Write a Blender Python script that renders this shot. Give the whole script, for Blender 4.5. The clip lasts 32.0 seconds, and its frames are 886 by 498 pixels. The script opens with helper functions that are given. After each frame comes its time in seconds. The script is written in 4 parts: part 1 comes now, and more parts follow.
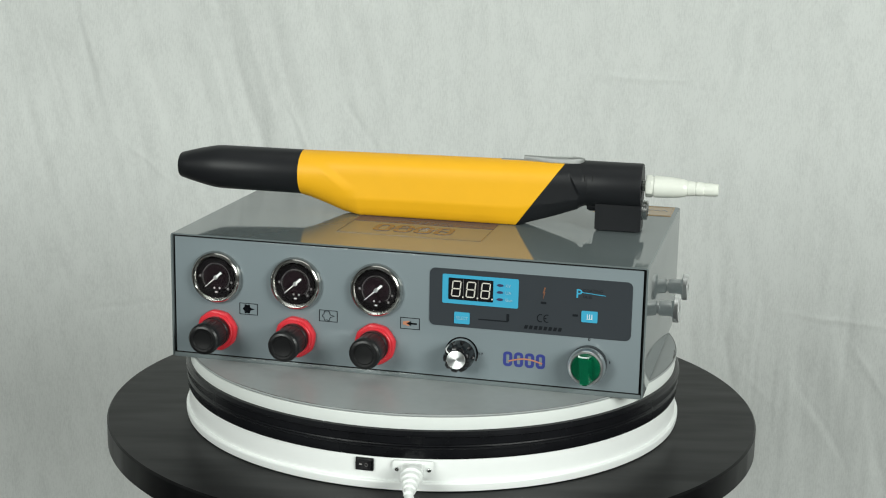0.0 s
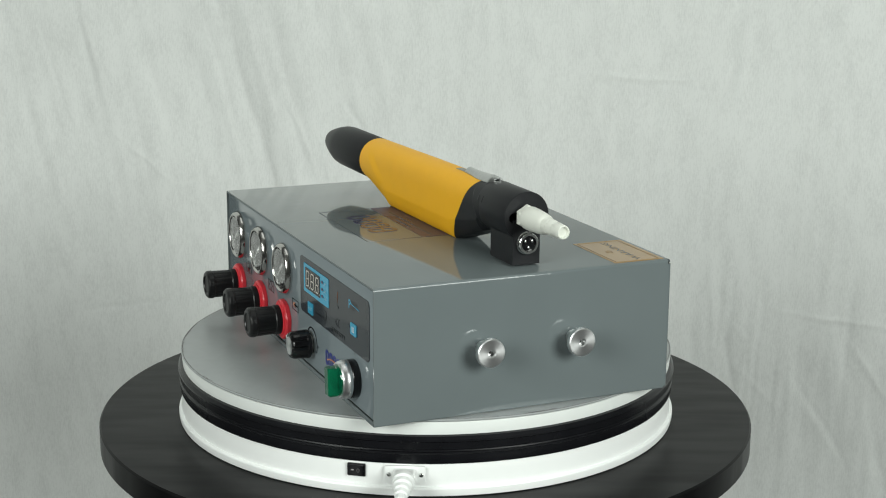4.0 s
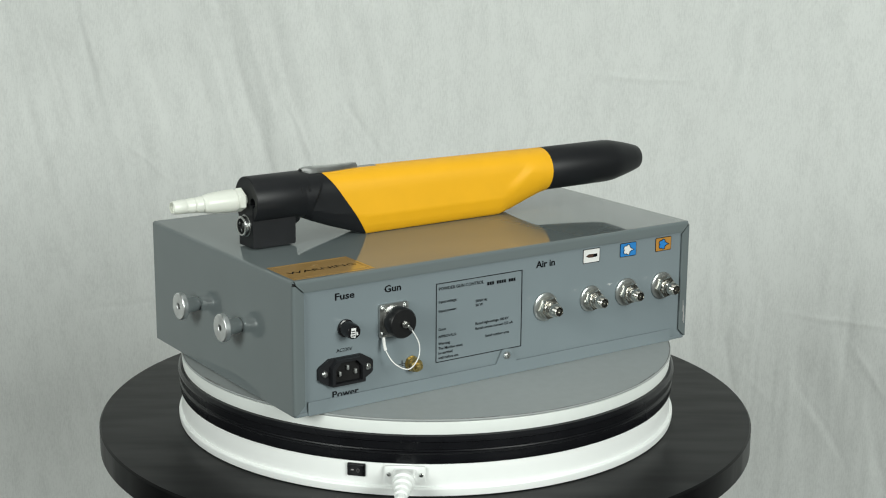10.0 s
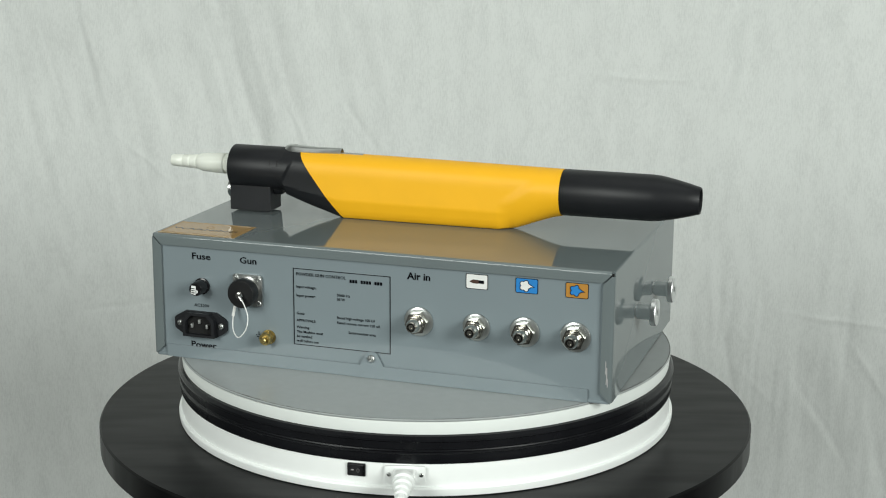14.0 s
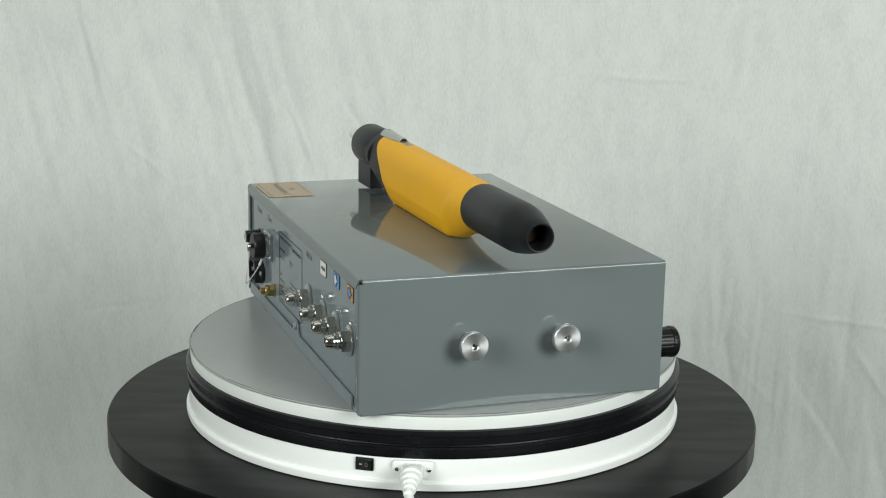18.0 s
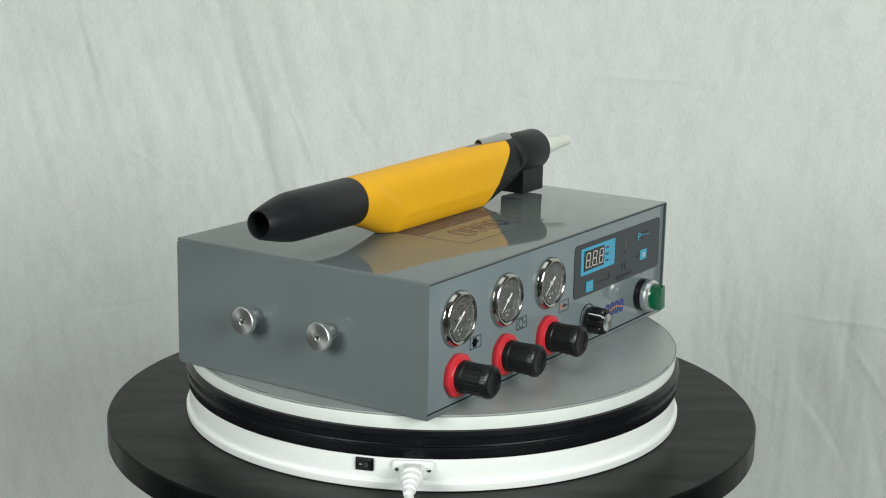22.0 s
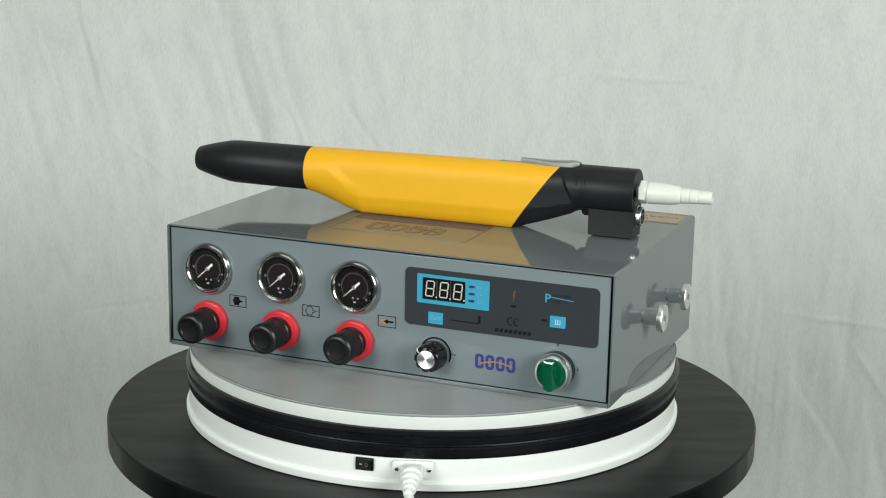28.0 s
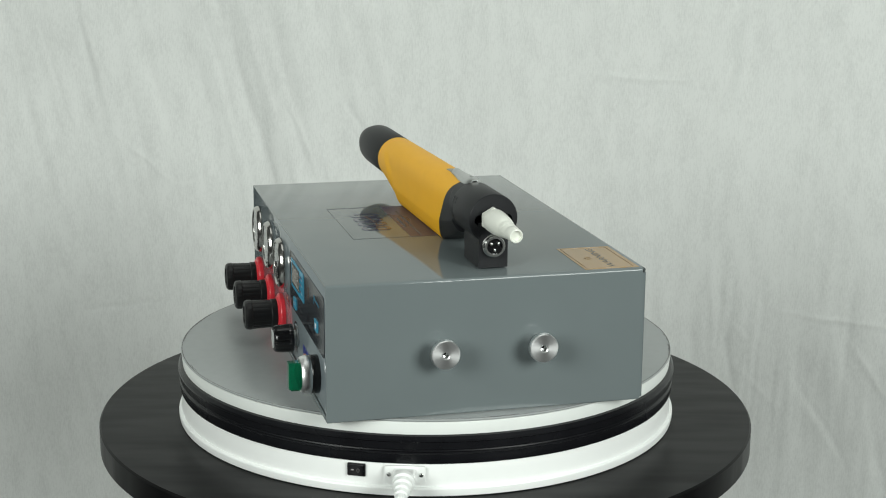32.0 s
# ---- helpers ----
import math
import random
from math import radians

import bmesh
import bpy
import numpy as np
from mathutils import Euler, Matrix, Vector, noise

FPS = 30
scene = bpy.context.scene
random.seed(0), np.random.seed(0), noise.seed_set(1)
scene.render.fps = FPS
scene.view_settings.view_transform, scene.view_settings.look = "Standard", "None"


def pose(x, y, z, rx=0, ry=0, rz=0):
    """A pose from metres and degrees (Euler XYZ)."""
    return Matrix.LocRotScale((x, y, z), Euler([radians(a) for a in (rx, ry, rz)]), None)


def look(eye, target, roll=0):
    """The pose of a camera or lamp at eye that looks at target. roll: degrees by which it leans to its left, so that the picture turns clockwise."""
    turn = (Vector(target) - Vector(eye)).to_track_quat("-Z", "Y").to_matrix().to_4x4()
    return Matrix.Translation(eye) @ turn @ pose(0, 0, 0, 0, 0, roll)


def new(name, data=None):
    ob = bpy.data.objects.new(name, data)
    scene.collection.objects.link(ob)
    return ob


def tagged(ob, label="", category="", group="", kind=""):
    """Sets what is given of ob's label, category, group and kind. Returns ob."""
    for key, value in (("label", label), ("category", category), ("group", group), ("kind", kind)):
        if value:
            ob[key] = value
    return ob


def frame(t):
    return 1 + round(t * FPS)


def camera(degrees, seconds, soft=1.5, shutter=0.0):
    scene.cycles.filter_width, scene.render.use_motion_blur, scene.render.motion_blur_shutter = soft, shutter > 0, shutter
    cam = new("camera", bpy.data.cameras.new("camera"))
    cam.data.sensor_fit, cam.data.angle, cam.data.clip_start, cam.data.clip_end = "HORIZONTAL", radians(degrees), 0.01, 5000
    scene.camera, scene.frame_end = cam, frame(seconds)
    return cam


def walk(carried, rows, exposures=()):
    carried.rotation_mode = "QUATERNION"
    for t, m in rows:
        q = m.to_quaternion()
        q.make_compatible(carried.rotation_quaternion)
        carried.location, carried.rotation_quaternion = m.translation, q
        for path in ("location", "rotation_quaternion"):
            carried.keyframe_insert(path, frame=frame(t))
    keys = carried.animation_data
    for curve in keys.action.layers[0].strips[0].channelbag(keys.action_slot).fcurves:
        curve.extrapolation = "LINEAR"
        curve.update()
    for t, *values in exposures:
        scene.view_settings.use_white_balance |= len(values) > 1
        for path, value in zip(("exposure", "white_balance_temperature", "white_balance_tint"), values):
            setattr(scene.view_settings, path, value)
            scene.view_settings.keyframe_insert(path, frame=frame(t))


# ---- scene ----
EYE = (0.0071, -1.3333, 0.3868)
cam = camera(31.974, 32.0, soft=1.1)
VIEW = look(EYE, (EYE[0], EYE[1] + math.cos(0.22739), EYE[2] - math.sin(0.22739)), 1.110)
walk(cam, [(0.0, VIEW), (32.0, VIEW)], exposures=[(0.0, 0.0), (32.0, 0.0)])

# ---------------------------------------------------------------- light
world = bpy.data.worlds.new("world")
scene.world = world
world.use_nodes = True
world.node_tree.nodes["Background"].inputs[0].default_value = (0.9, 1.0, 0.95, 1)
world.node_tree.nodes["Background"].inputs[1].default_value = 0.05


def softbox(name, eye, target, wide, high, watts, color):
    lamp = bpy.data.lights.new(name, "AREA")
    lamp.shape, lamp.size, lamp.size_y = "RECTANGLE", wide, high
    lamp.energy, lamp.color = watts, color
    ob = new(name, lamp)
    ob.matrix_world = look(eye, target)
    return ob


TONE = (0.95, 1.0, 0.95)
softbox("softbox_lamp", (-1.50, -1.95, 0.92), (0, 0.1, 0.1), 1.0, 1.0, 40, TONE)
softbox("softbox_lamp", (1.50, -1.95, 0.92), (0.1, 0.1, 0.1), 1.0, 1.0, 52.5, TONE)
softbox("ceiling_lamp", (0, -0.2, 1.70), (0, -0.2, 0), 1.6, 1.0, 5.0, TONE)


# ---------------------------------------------------------------- materials
def surface(name, color, rough=0.5, metal=0.0, spread=0.06, grain=60.0, stains=6.0, bump=0.0, bump_grain=400.0,
            stretch=(1, 1, 1), coat=0.0, coat_rough=0.05, wear=0.1, specular=0.5):
    """Paint, plastic or metal: colour that varies at two scales, uneven gloss and a fine relief."""
    m = bpy.data.materials.new(name)
    m.use_nodes = True
    n, l = m.node_tree.nodes, m.node_tree.links
    b = n["Principled BSDF"]
    at = n.new("ShaderNodeTexCoord")
    mp = n.new("ShaderNodeMapping")
    mp.inputs["Scale"].default_value = stretch
    l.new(at.outputs["Object"], mp.inputs[0])

    def clouds(scale, detail):
        t = n.new("ShaderNodeTexNoise")
        t.inputs["Scale"].default_value, t.inputs["Detail"].default_value = scale, detail
        l.new(mp.outputs[0], t.inputs["Vector"])
        return t

    fine, broad = clouds(grain, 4), clouds(stains, 3)
    both = n.new("ShaderNodeMix")
    both.inputs[0].default_value = 0.5
    l.new(fine.outputs["Fac"], both.inputs[2])
    l.new(broad.outputs["Fac"], both.inputs[3])
    ramp = n.new("ShaderNodeValToRGB")
    low = [c * (1 - spread) for c in color]
    high = [min(1, c * (1 + spread)) for c in color]
    ramp.color_ramp.elements[0].position, ramp.color_ramp.elements[1].position = 0.3, 0.7
    ramp.color_ramp.elements[0].color, ramp.color_ramp.elements[1].color = (*low, 1), (*high, 1)
    l.new(both.outputs[0], ramp.inputs[0])
    l.new(ramp.outputs[0], b.inputs["Base Color"])
    span = n.new("ShaderNodeMapRange")
    span.inputs["To Min"].default_value = max(0.0, rough * (1 - wear))
    span.inputs["To Max"].default_value = min(1.0, rough * (1 + wear))
    span.inputs["From Min"].default_value, span.inputs["From Max"].default_value = 0.3, 0.7
    l.new(broad.outputs["Fac"], span.inputs["Value"])
    l.new(span.outputs[0], b.inputs["Roughness"])
    b.inputs["Metallic"].default_value = metal
    b.inputs["Coat Weight"].default_value = coat
    b.inputs["Coat Roughness"].default_value = coat_rough
    b.inputs["Specular IOR Level"].default_value = specular
    if bump:
        rel = n.new("ShaderNodeBump")
        rel.inputs["Strength"].default_value, rel.inputs["Distance"].default_value = bump, 0.0005
        t = clouds(bump_grain, 2)
        l.new(t.outputs["Fac"], rel.inputs["Height"])
        l.new(rel.outputs[0], b.inputs["Normal"])
    return m


def clear(name, color, rough=0.0, ior=1.45):
    m = bpy.data.materials.new(name)
    m.use_nodes = True
    b = m.node_tree.nodes["Principled BSDF"]
    b.inputs["Base Color"].default_value = (*color, 1)
    b.inputs["Transmission Weight"].default_value = 1
    b.inputs["Roughness"].default_value, b.inputs["IOR"].default_value = rough, ior
    return m


def spun(name, color, rough=0.40, drawn=0.35):
    """Metal turned on a lathe: gloss drawn out round the axis."""
    m = surface(name, color, rough, metal=1.0, spread=0.06, grain=300, wear=0.2)
    n, l = m.node_tree.nodes, m.node_tree.links
    t = n.new("ShaderNodeTangent")
    t.direction_type, t.axis = "RADIAL", "Z"
    b = n["Principled BSDF"]
    b.inputs["Anisotropic"].default_value = drawn
    l.new(t.outputs[0], b.inputs["Tangent"])
    return m


def fabric(name, color):
    """Thin white sheet: slubs along both threads and a soft broad unevenness."""
    m = bpy.data.materials.new(name)
    m.use_nodes = True
    n, l = m.node_tree.nodes, m.node_tree.links
    b = n["Principled BSDF"]
    at = n.new("ShaderNodeTexCoord")

    def threads(sx, sz, detail):
        mp = n.new("ShaderNodeMapping")
        mp.inputs["Scale"].default_value = (sx, 1, sz)
        l.new(at.outputs["Object"], mp.inputs[0])
        t = n.new("ShaderNodeTexNoise")
        t.inputs["Scale"].default_value, t.inputs["Detail"].default_value = 1.0, detail
        l.new(mp.outputs[0], t.inputs["Vector"])
        return t

    warp, weft, cloud = threads(560, 130, 4), threads(260, 520, 3), threads(48, 20, 5)
    thin = n.new("ShaderNodeMath")
    thin.operation = "MULTIPLY"
    thin.inputs[1].default_value = 0.35
    l.new(weft.outputs["Fac"], thin.inputs[0])
    add = n.new("ShaderNodeMath")
    add.operation = "ADD"
    l.new(warp.outputs["Fac"], add.inputs[0])
    l.new(thin.outputs[0], add.inputs[1])
    mix = n.new("ShaderNodeMath")
    mix.operation = "MULTIPLY_ADD"
    mix.inputs[1].default_value = 0.7
    l.new(cloud.outputs["Fac"], mix.inputs[0])
    l.new(add.outputs[0], mix.inputs[2])
    ramp = n.new("ShaderNodeValToRGB")
    ramp.color_ramp.elements[0].position, ramp.color_ramp.elements[1].position = 0.60, 1.20
    ramp.color_ramp.elements[0].color = (*[c * 0.925 for c in color], 1)
    ramp.color_ramp.elements[1].color = (*[min(1, c * 1.075) for c in color], 1)
    half = n.new("ShaderNodeMath")
    half.operation = "MULTIPLY"
    half.inputs[1].default_value = 0.88
    l.new(mix.outputs[0], half.inputs[0])
    l.new(half.outputs[0], ramp.inputs[0])
    l.new(ramp.outputs[0], b.inputs["Base Color"])
    rel = n.new("ShaderNodeBump")
    rel.inputs["Strength"].default_value, rel.inputs["Distance"].default_value = 0.25, 0.0006
    l.new(add.outputs[0], rel.inputs["Height"])
    l.new(rel.outputs[0], b.inputs["Normal"])
    b.inputs["Roughness"].default_value = 0.9
    b.inputs["Specular IOR Level"].default_value = 0.15
    return m


SHEET = fabric("white cotton sheet", (0.680, 0.698, 0.680))
WALLPAINT = surface("wall paint", (0.090, 0.093, 0.090), 0.8, spread=0.03, bump=0.1)
FLOORING = surface("grey floor", (0.06, 0.06, 0.06), 0.5, spread=0.12, bump=0.1)
BLACKWOOD = surface("black stained wood", (0.0048, 0.0048, 0.0053), 0.35, spread=0.30, grain=9.0, stains=3.0, stretch=(3, 16, 3),
                    bump=0.006, bump_grain=8.0, wear=0.20, specular=0.115)
WHITEPLASTIC = surface("white plastic", (0.90, 0.92, 0.905), 0.35, spread=0.015, grain=90, bump=0.05)
RIMPLASTIC = surface("off-white rim plastic", (0.78, 0.81, 0.785), 0.4, spread=0.03, grain=60, stains=14)
BLACKBAND = surface("black band", (0.0075, 0.0078, 0.0094), 0.27, spread=0.3, grain=50, wear=0.2, specular=0.26)
PLATTERGREY = surface("worn grey plate", (0.365, 0.388, 0.388), 0.34, spread=0.06, grain=120, stains=9, wear=0.2, metal=0.12)
SCUFFGAP = surface("rim scuffs and gap line", (0.19, 0.19, 0.185), 0.6, spread=0.4, grain=180)
PAINT = surface("grey gloss powder paint", (0.144, 0.169, 0.173), 0.050, spread=0.025, grain=30, stains=8, bump=0.010, bump_grain=200, wear=0.3, specular=0.37)
PANELPAINT = surface("light grey panel paint", (0.202, 0.240, 0.258), 0.07, spread=0.02, grain=30, stains=8, bump=0.012, bump_grain=220, wear=0.3, specular=0.25)
BOREBROWN = surface("dark brown insulator", (0.026, 0.012, 0.008), 0.4, spread=0.2)
# near-black that stands in for the shade inside gaps, bores and slots
GAPSHADE = surface("painted gap shade", (0.006, 0.006, 0.006), 0.9)
CHROME = surface("polished chrome", (0.56, 0.55, 0.53), 0.17, metal=1.0, spread=0.05, wear=0.4)
STEEL = surface("satin steel", (0.55, 0.56, 0.55), 0.3, metal=1.0, spread=0.1, grain=200, wear=0.3)
SPRINGSTEEL = surface("dull spring steel", (0.34, 0.35, 0.34), 0.50, metal=0.6, spread=0.08, grain=150)
ZINC = surface("zinc washer", (0.42, 0.44, 0.43), 0.28, metal=0.8, spread=0.06, grain=200)
NICKEL = surface("nickel plated brass", (0.62, 0.60, 0.55), 0.20, metal=1.0, spread=0.1, grain=120, wear=0.4)
ALUMINIUM = spun("turned aluminium", (0.90, 0.91, 0.91), 0.37, 0.55)
SPUNCAP = spun("spun aluminium", (0.85, 0.86, 0.86), 0.30, 0.85)
BRASS = surface("brass", (0.42, 0.325, 0.13), 0.36, metal=1.0, spread=0.15, grain=120)
BLACKPLASTIC = surface("black plastic", (0.007, 0.007, 0.008), 0.22, spread=0.2, bump=0.05)
KNOBPLASTIC = surface("dull black plastic", (0.0060, 0.0060, 0.0066), 0.38, spread=0.25, bump=0.04, specular=0.42)
DIALBLACK = surface("dark dial face", (0.0025, 0.0020, 0.0025), 0.7, spread=0.2, specular=0.05)
DIALCENTRE = surface("dark red dial centre", (0.0060, 0.0030, 0.0042), 0.7, spread=0.2, specular=0.05)
REDPLASTIC = surface("red plastic", (0.66, 0.030, 0.044), 0.32, spread=0.06)
MARKWHITE = surface("white marking", (0.82, 0.83, 0.82), 0.5, spread=0.02)
NEEDLE = surface("off-white needle", (0.58, 0.58, 0.57), 0.5, spread=0.03)
MARKDIM = surface("faint dial print", (0.12, 0.115, 0.115), 0.6, spread=0.05)
MARKGREY = surface("grey marking", (0.42, 0.40, 0.40), 0.5, spread=0.04)
MARKBLACK = surface("black print", (0.004, 0.0045, 0.006), 0.14, spread=0.1)
FOILPRINT = surface("black print on foil", (0.016, 0.018, 0.021), 0.10, spread=0.05, specular=0.3)
FOIL = surface("dark grey foil panel", (0.043, 0.049, 0.056), 0.09, spread=0.03, specular=0.22)
BLUEFOIL = surface("light blue foil", (0.058, 0.37, 0.57), 0.12, spread=0.03, specular=0.25)
BLUEPRINT = surface("blue print", (0.028, 0.040, 0.22), 0.45, spread=0.06)
ORANGEPRINT = surface("orange print", (0.48, 0.20, 0.11), 0.45, spread=0.08)
SEGMENT = surface("pale display segment", (0.66, 0.63, 0.57), 0.2, spread=0.03)
GREENLENS = surface("green lens", (0.006, 0.235, 0.110), 0.10, spread=0.2, stains=150, coat=0.4)
GREENLENS.node_tree.nodes["Principled BSDF"].inputs["Transmission Weight"].default_value = 0.6
GREENCORE = surface("dark green lamp body", (0.006, 0.17, 0.08), 0.3, spread=0.1)
GLASS = clear("gauge glass", (1, 1, 1), 0.0, 1.60)
YELLOW = surface("yellow moulded plastic", (0.90, 0.455, 0.009), 0.52, spread=0.035, grain=50, bump=0.05, bump_grain=500, specular=0.4)
GUNBLACK = surface("matt black plastic", (0.0115, 0.0122, 0.0140), 0.44, spread=0.2, bump=0.08, bump_grain=500, specular=0.27)
NYLON = surface("milky nylon", (0.93, 0.95, 0.87), 0.3, spread=0.05)
NYLON.node_tree.nodes["Principled BSDF"].inputs["Transmission Weight"].default_value = 0.2
ORANGESTICKER = surface("orange sticker", (0.46, 0.225, 0.05), 0.14, spread=0.05)
WARNSTICKER = surface("glossy orange warning film", (0.36, 0.225, 0.085), 0.10, spread=0.05)
BROWNPRINT = surface("dark brown print", (0.075, 0.045, 0.035), 0.2, spread=0.1)
WARNPRINT = surface("brown print", (0.32, 0.20, 0.078), 0.11, spread=0.08)
DULLORANGE = surface("orange print under clear gloss", (0.22, 0.10, 0.06), 0.2, spread=0.08)
DULLLINE = surface("thin line under clear gloss", (0.090, 0.103, 0.120), 0.08, spread=0.05)
DULLPRINT = surface("print under clear gloss", (0.068, 0.070, 0.112), 0.10, spread=0.08)
DULLSWOOSH = surface("worn swoosh under clear gloss", (0.15, 0.105, 0.085), 0.12, spread=0.08)
BLUESTICKER = surface("blue sticker", (0.035, 0.22, 0.56), 0.14, spread=0.04)
WHITESTICKER = surface("white sticker", (0.78, 0.78, 0.76), 0.14, spread=0.03)
CORD = surface("white lanyard", (0.80, 0.80, 0.78), 0.5, spread=0.05)
PALEBLUE = surface("pale blue print", (0.30, 0.52, 0.62), 0.3, spread=0.04)
INDIGO = surface("dark blue strip", (0.045, 0.042, 0.105), 0.28, spread=0.1)


# ---------------------------------------------------------------- mesh tools
def thing(name, label, category, at=None, group="", kind=""):
    ob = new(name)
    ob.empty_display_size = 0.02
    if at is not None:
        ob.matrix_world = at
    return tagged(ob, label, category, group, kind)


def finish(bm, name, material, sharp=32):
    bmesh.ops.recalc_face_normals(bm, faces=bm.faces)
    me = bpy.data.meshes.new(name)
    bm.to_mesh(me)
    bm.free()
    me.materials.append(material)
    me.polygons.foreach_set("use_smooth", [True] * len(me.polygons))
    me.set_sharp_from_angle(angle=radians(sharp))
    return me


def part(name, bm, material, parent, label="", sharp=32, at=None):
    ob = new(name, finish(bm, name, material, sharp))
    ob.parent = parent
    if at is not None:
        ob.matrix_local = at
    if label:
        ob["label"] = label
    return ob


def block(lo, hi, bevel=0.0, steps=2):
    bm = bmesh.new()
    bmesh.ops.create_cube(bm, size=1)
    for v in bm.verts:
        v.co = Vector([(a + b) / 2 + c * (b - a) for a, b, c in zip(lo, hi, v.co)])
    if bevel:
        bmesh.ops.bevel(bm, geom=list(bm.edges), offset=bevel, segments=steps, affect="EDGES", profile=0.5)
    return bm


def moved(bm, m):
    bmesh.ops.transform(bm, matrix=m, verts=bm.verts)
    return bm


def joined(*bms):
    out = bmesh.new()
    for b in bms:
        me = bpy.data.meshes.new("tmp")
        b.to_mesh(me)
        b.free()
        out.from_mesh(me)
        bpy.data.meshes.remove(me)
    return out


def lathe(profile, segs=48, wave=None):
    """Turns (radius, height) pairs round z. wave(angle, k) scales the radius of ring k."""
    bm = bmesh.new()
    rings = []
    for k, (r, h) in enumerate(profile):
        if r < 1e-6:
            rings.append([bm.verts.new((0, 0, h))])
            continue
        ring = []
        for i in range(segs):
            a = 2 * math.pi * i / segs
            q = r * (wave(a, k) if wave else 1)
            ring.append(bm.verts.new((q * math.cos(a), q * math.sin(a), h)))
        rings.append(ring)
    for p, q in zip(rings, rings[1:]):
        if len(p) == 1 and len(q) == 1:
            continue
        for i in range(segs):
            j = (i + 1) % segs
            if len(p) == 1:
                bm.faces.new((p[0], q[i], q[j]))
            elif len(q) == 1:
                bm.faces.new((p[i], q[0], p[j]))
            else:
                bm.faces.new((p[i], q[i], q[j], p[j]))
    for ring in (rings[0], rings[-1]):
        if len(ring) > 1:
            bm.faces.new(ring)
    return bm


def sheet_of(outline, thick, z=0.0):
    """A flat plate with the given outline in x, y."""
    bm = bmesh.new()
    low = [bm.verts.new((x, y, z)) for x, y in outline]
    up = [bm.verts.new((x, y, z + thick)) for x, y in outline]
    bm.faces.new(low)
    bm.faces.new(up)
    for i in range(len(low)):
        j = (i + 1) % len(low)
        bm.faces.new((low[i], low[j], up[j], up[i]))
    return bm


def round_rect(w, h, r, cx=0.0, cy=0.0, n=5):
    pts = []
    for sx, sy, a0 in ((1, 1, 0), (-1, 1, 90), (-1, -1, 180), (1, -1, 270)):
        for k in range(n + 1):
            a = radians(a0 + 90 * k / n)
            pts.append((cx + sx * (w / 2 - r) + r * math.cos(a), cy + sy * (h / 2 - r) + r * math.sin(a)))
    return pts


def bar(x0, y0, x1, y1, thick=0.0002):
    return sheet_of([(x0, y0), (x1, y0), (x1, y1), (x0, y1)], thick)


def stroke(pts, width, thick=0.0002):
    """A thin printed line through points in x, y; closed if it ends where it began."""
    p = [Vector(q) for q in pts]
    closed = len(p) > 3 and (p[0] - p[-1]).length < 1e-6
    if closed:
        p = p[:-1]
    n = len(p)
    bm = bmesh.new()
    rows = []
    for i in range(n):
        before = p[i] - p[i - 1] if i or closed else None
        after = p[(i + 1) % n] - p[i] if i < n - 1 or closed else None
        before = after if before is None else before
        after = before if after is None else after
        before, after = before.normalized(), after.normalized()
        d = (before + after).normalized() if (before + after).length > 1e-6 else after
        side = Vector((-d.y, d.x)) * (width / 2 / max(0.5, d.dot(after)))
        rows.append([bm.verts.new((*(p[i] + k * side), z)) for k, z in ((1, 0), (1, thick), (-1, thick), (-1, 0))])
    spans = list(zip(rows, rows[1:])) + ([(rows[-1], rows[0])] if closed else [])
    for a, b in spans:
        for k in range(4):
            j = (k + 1) % 4
            bm.faces.new((a[k], a[j], b[j], b[k]))
    if not closed:
        bm.faces.new(rows[0])
        bm.faces.new(rows[-1])
    return bm


def tube(pts, r, segs=10, closed_ends=True):
    """A round cord through points."""
    bm = bmesh.new()
    pts = [Vector(p) for p in pts]
    rings = []
    side = None
    for i, p in enumerate(pts):
        d = (pts[min(i + 1, len(pts) - 1)] - pts[max(i - 1, 0)]).normalized()
        if side is None:
            side = d.orthogonal().normalized()
        side = (side - d * side.dot(d)).normalized()
        up = d.cross(side)
        rad = r[i] if isinstance(r, (list, tuple)) else r
        rings.append([bm.verts.new(p + rad * (math.cos(a) * side + math.sin(a) * up)) for a in [2 * math.pi * k / segs for k in range(segs)]])
    for p, q in zip(rings, rings[1:]):
        for k in range(segs):
            j = (k + 1) % segs
            bm.faces.new((p[k], p[j], q[j], q[k]))
    if closed_ends:
        bm.faces.new(rings[0])
        bm.faces.new(rings[-1])
    return bm


def curve_points(keys, n=40):
    """A smooth line through key points (Catmull-Rom)."""
    k = [Vector(p) for p in keys]
    k = [2 * k[0] - k[1]] + k + [2 * k[-1] - k[-2]]
    out = []
    spans = len(k) - 3
    for i in range(n + 1):
        u = min(i / n * spans, spans - 1e-6)
        s, f = int(u), u - int(u)
        a, b, c, d = k[s:s + 4]
        out.append(0.5 * ((2 * b) + (c - a) * f + (2 * a - 5 * b + 4 * c - d) * f * f + (3 * b - a - 3 * c + d) * f ** 3))
    return out


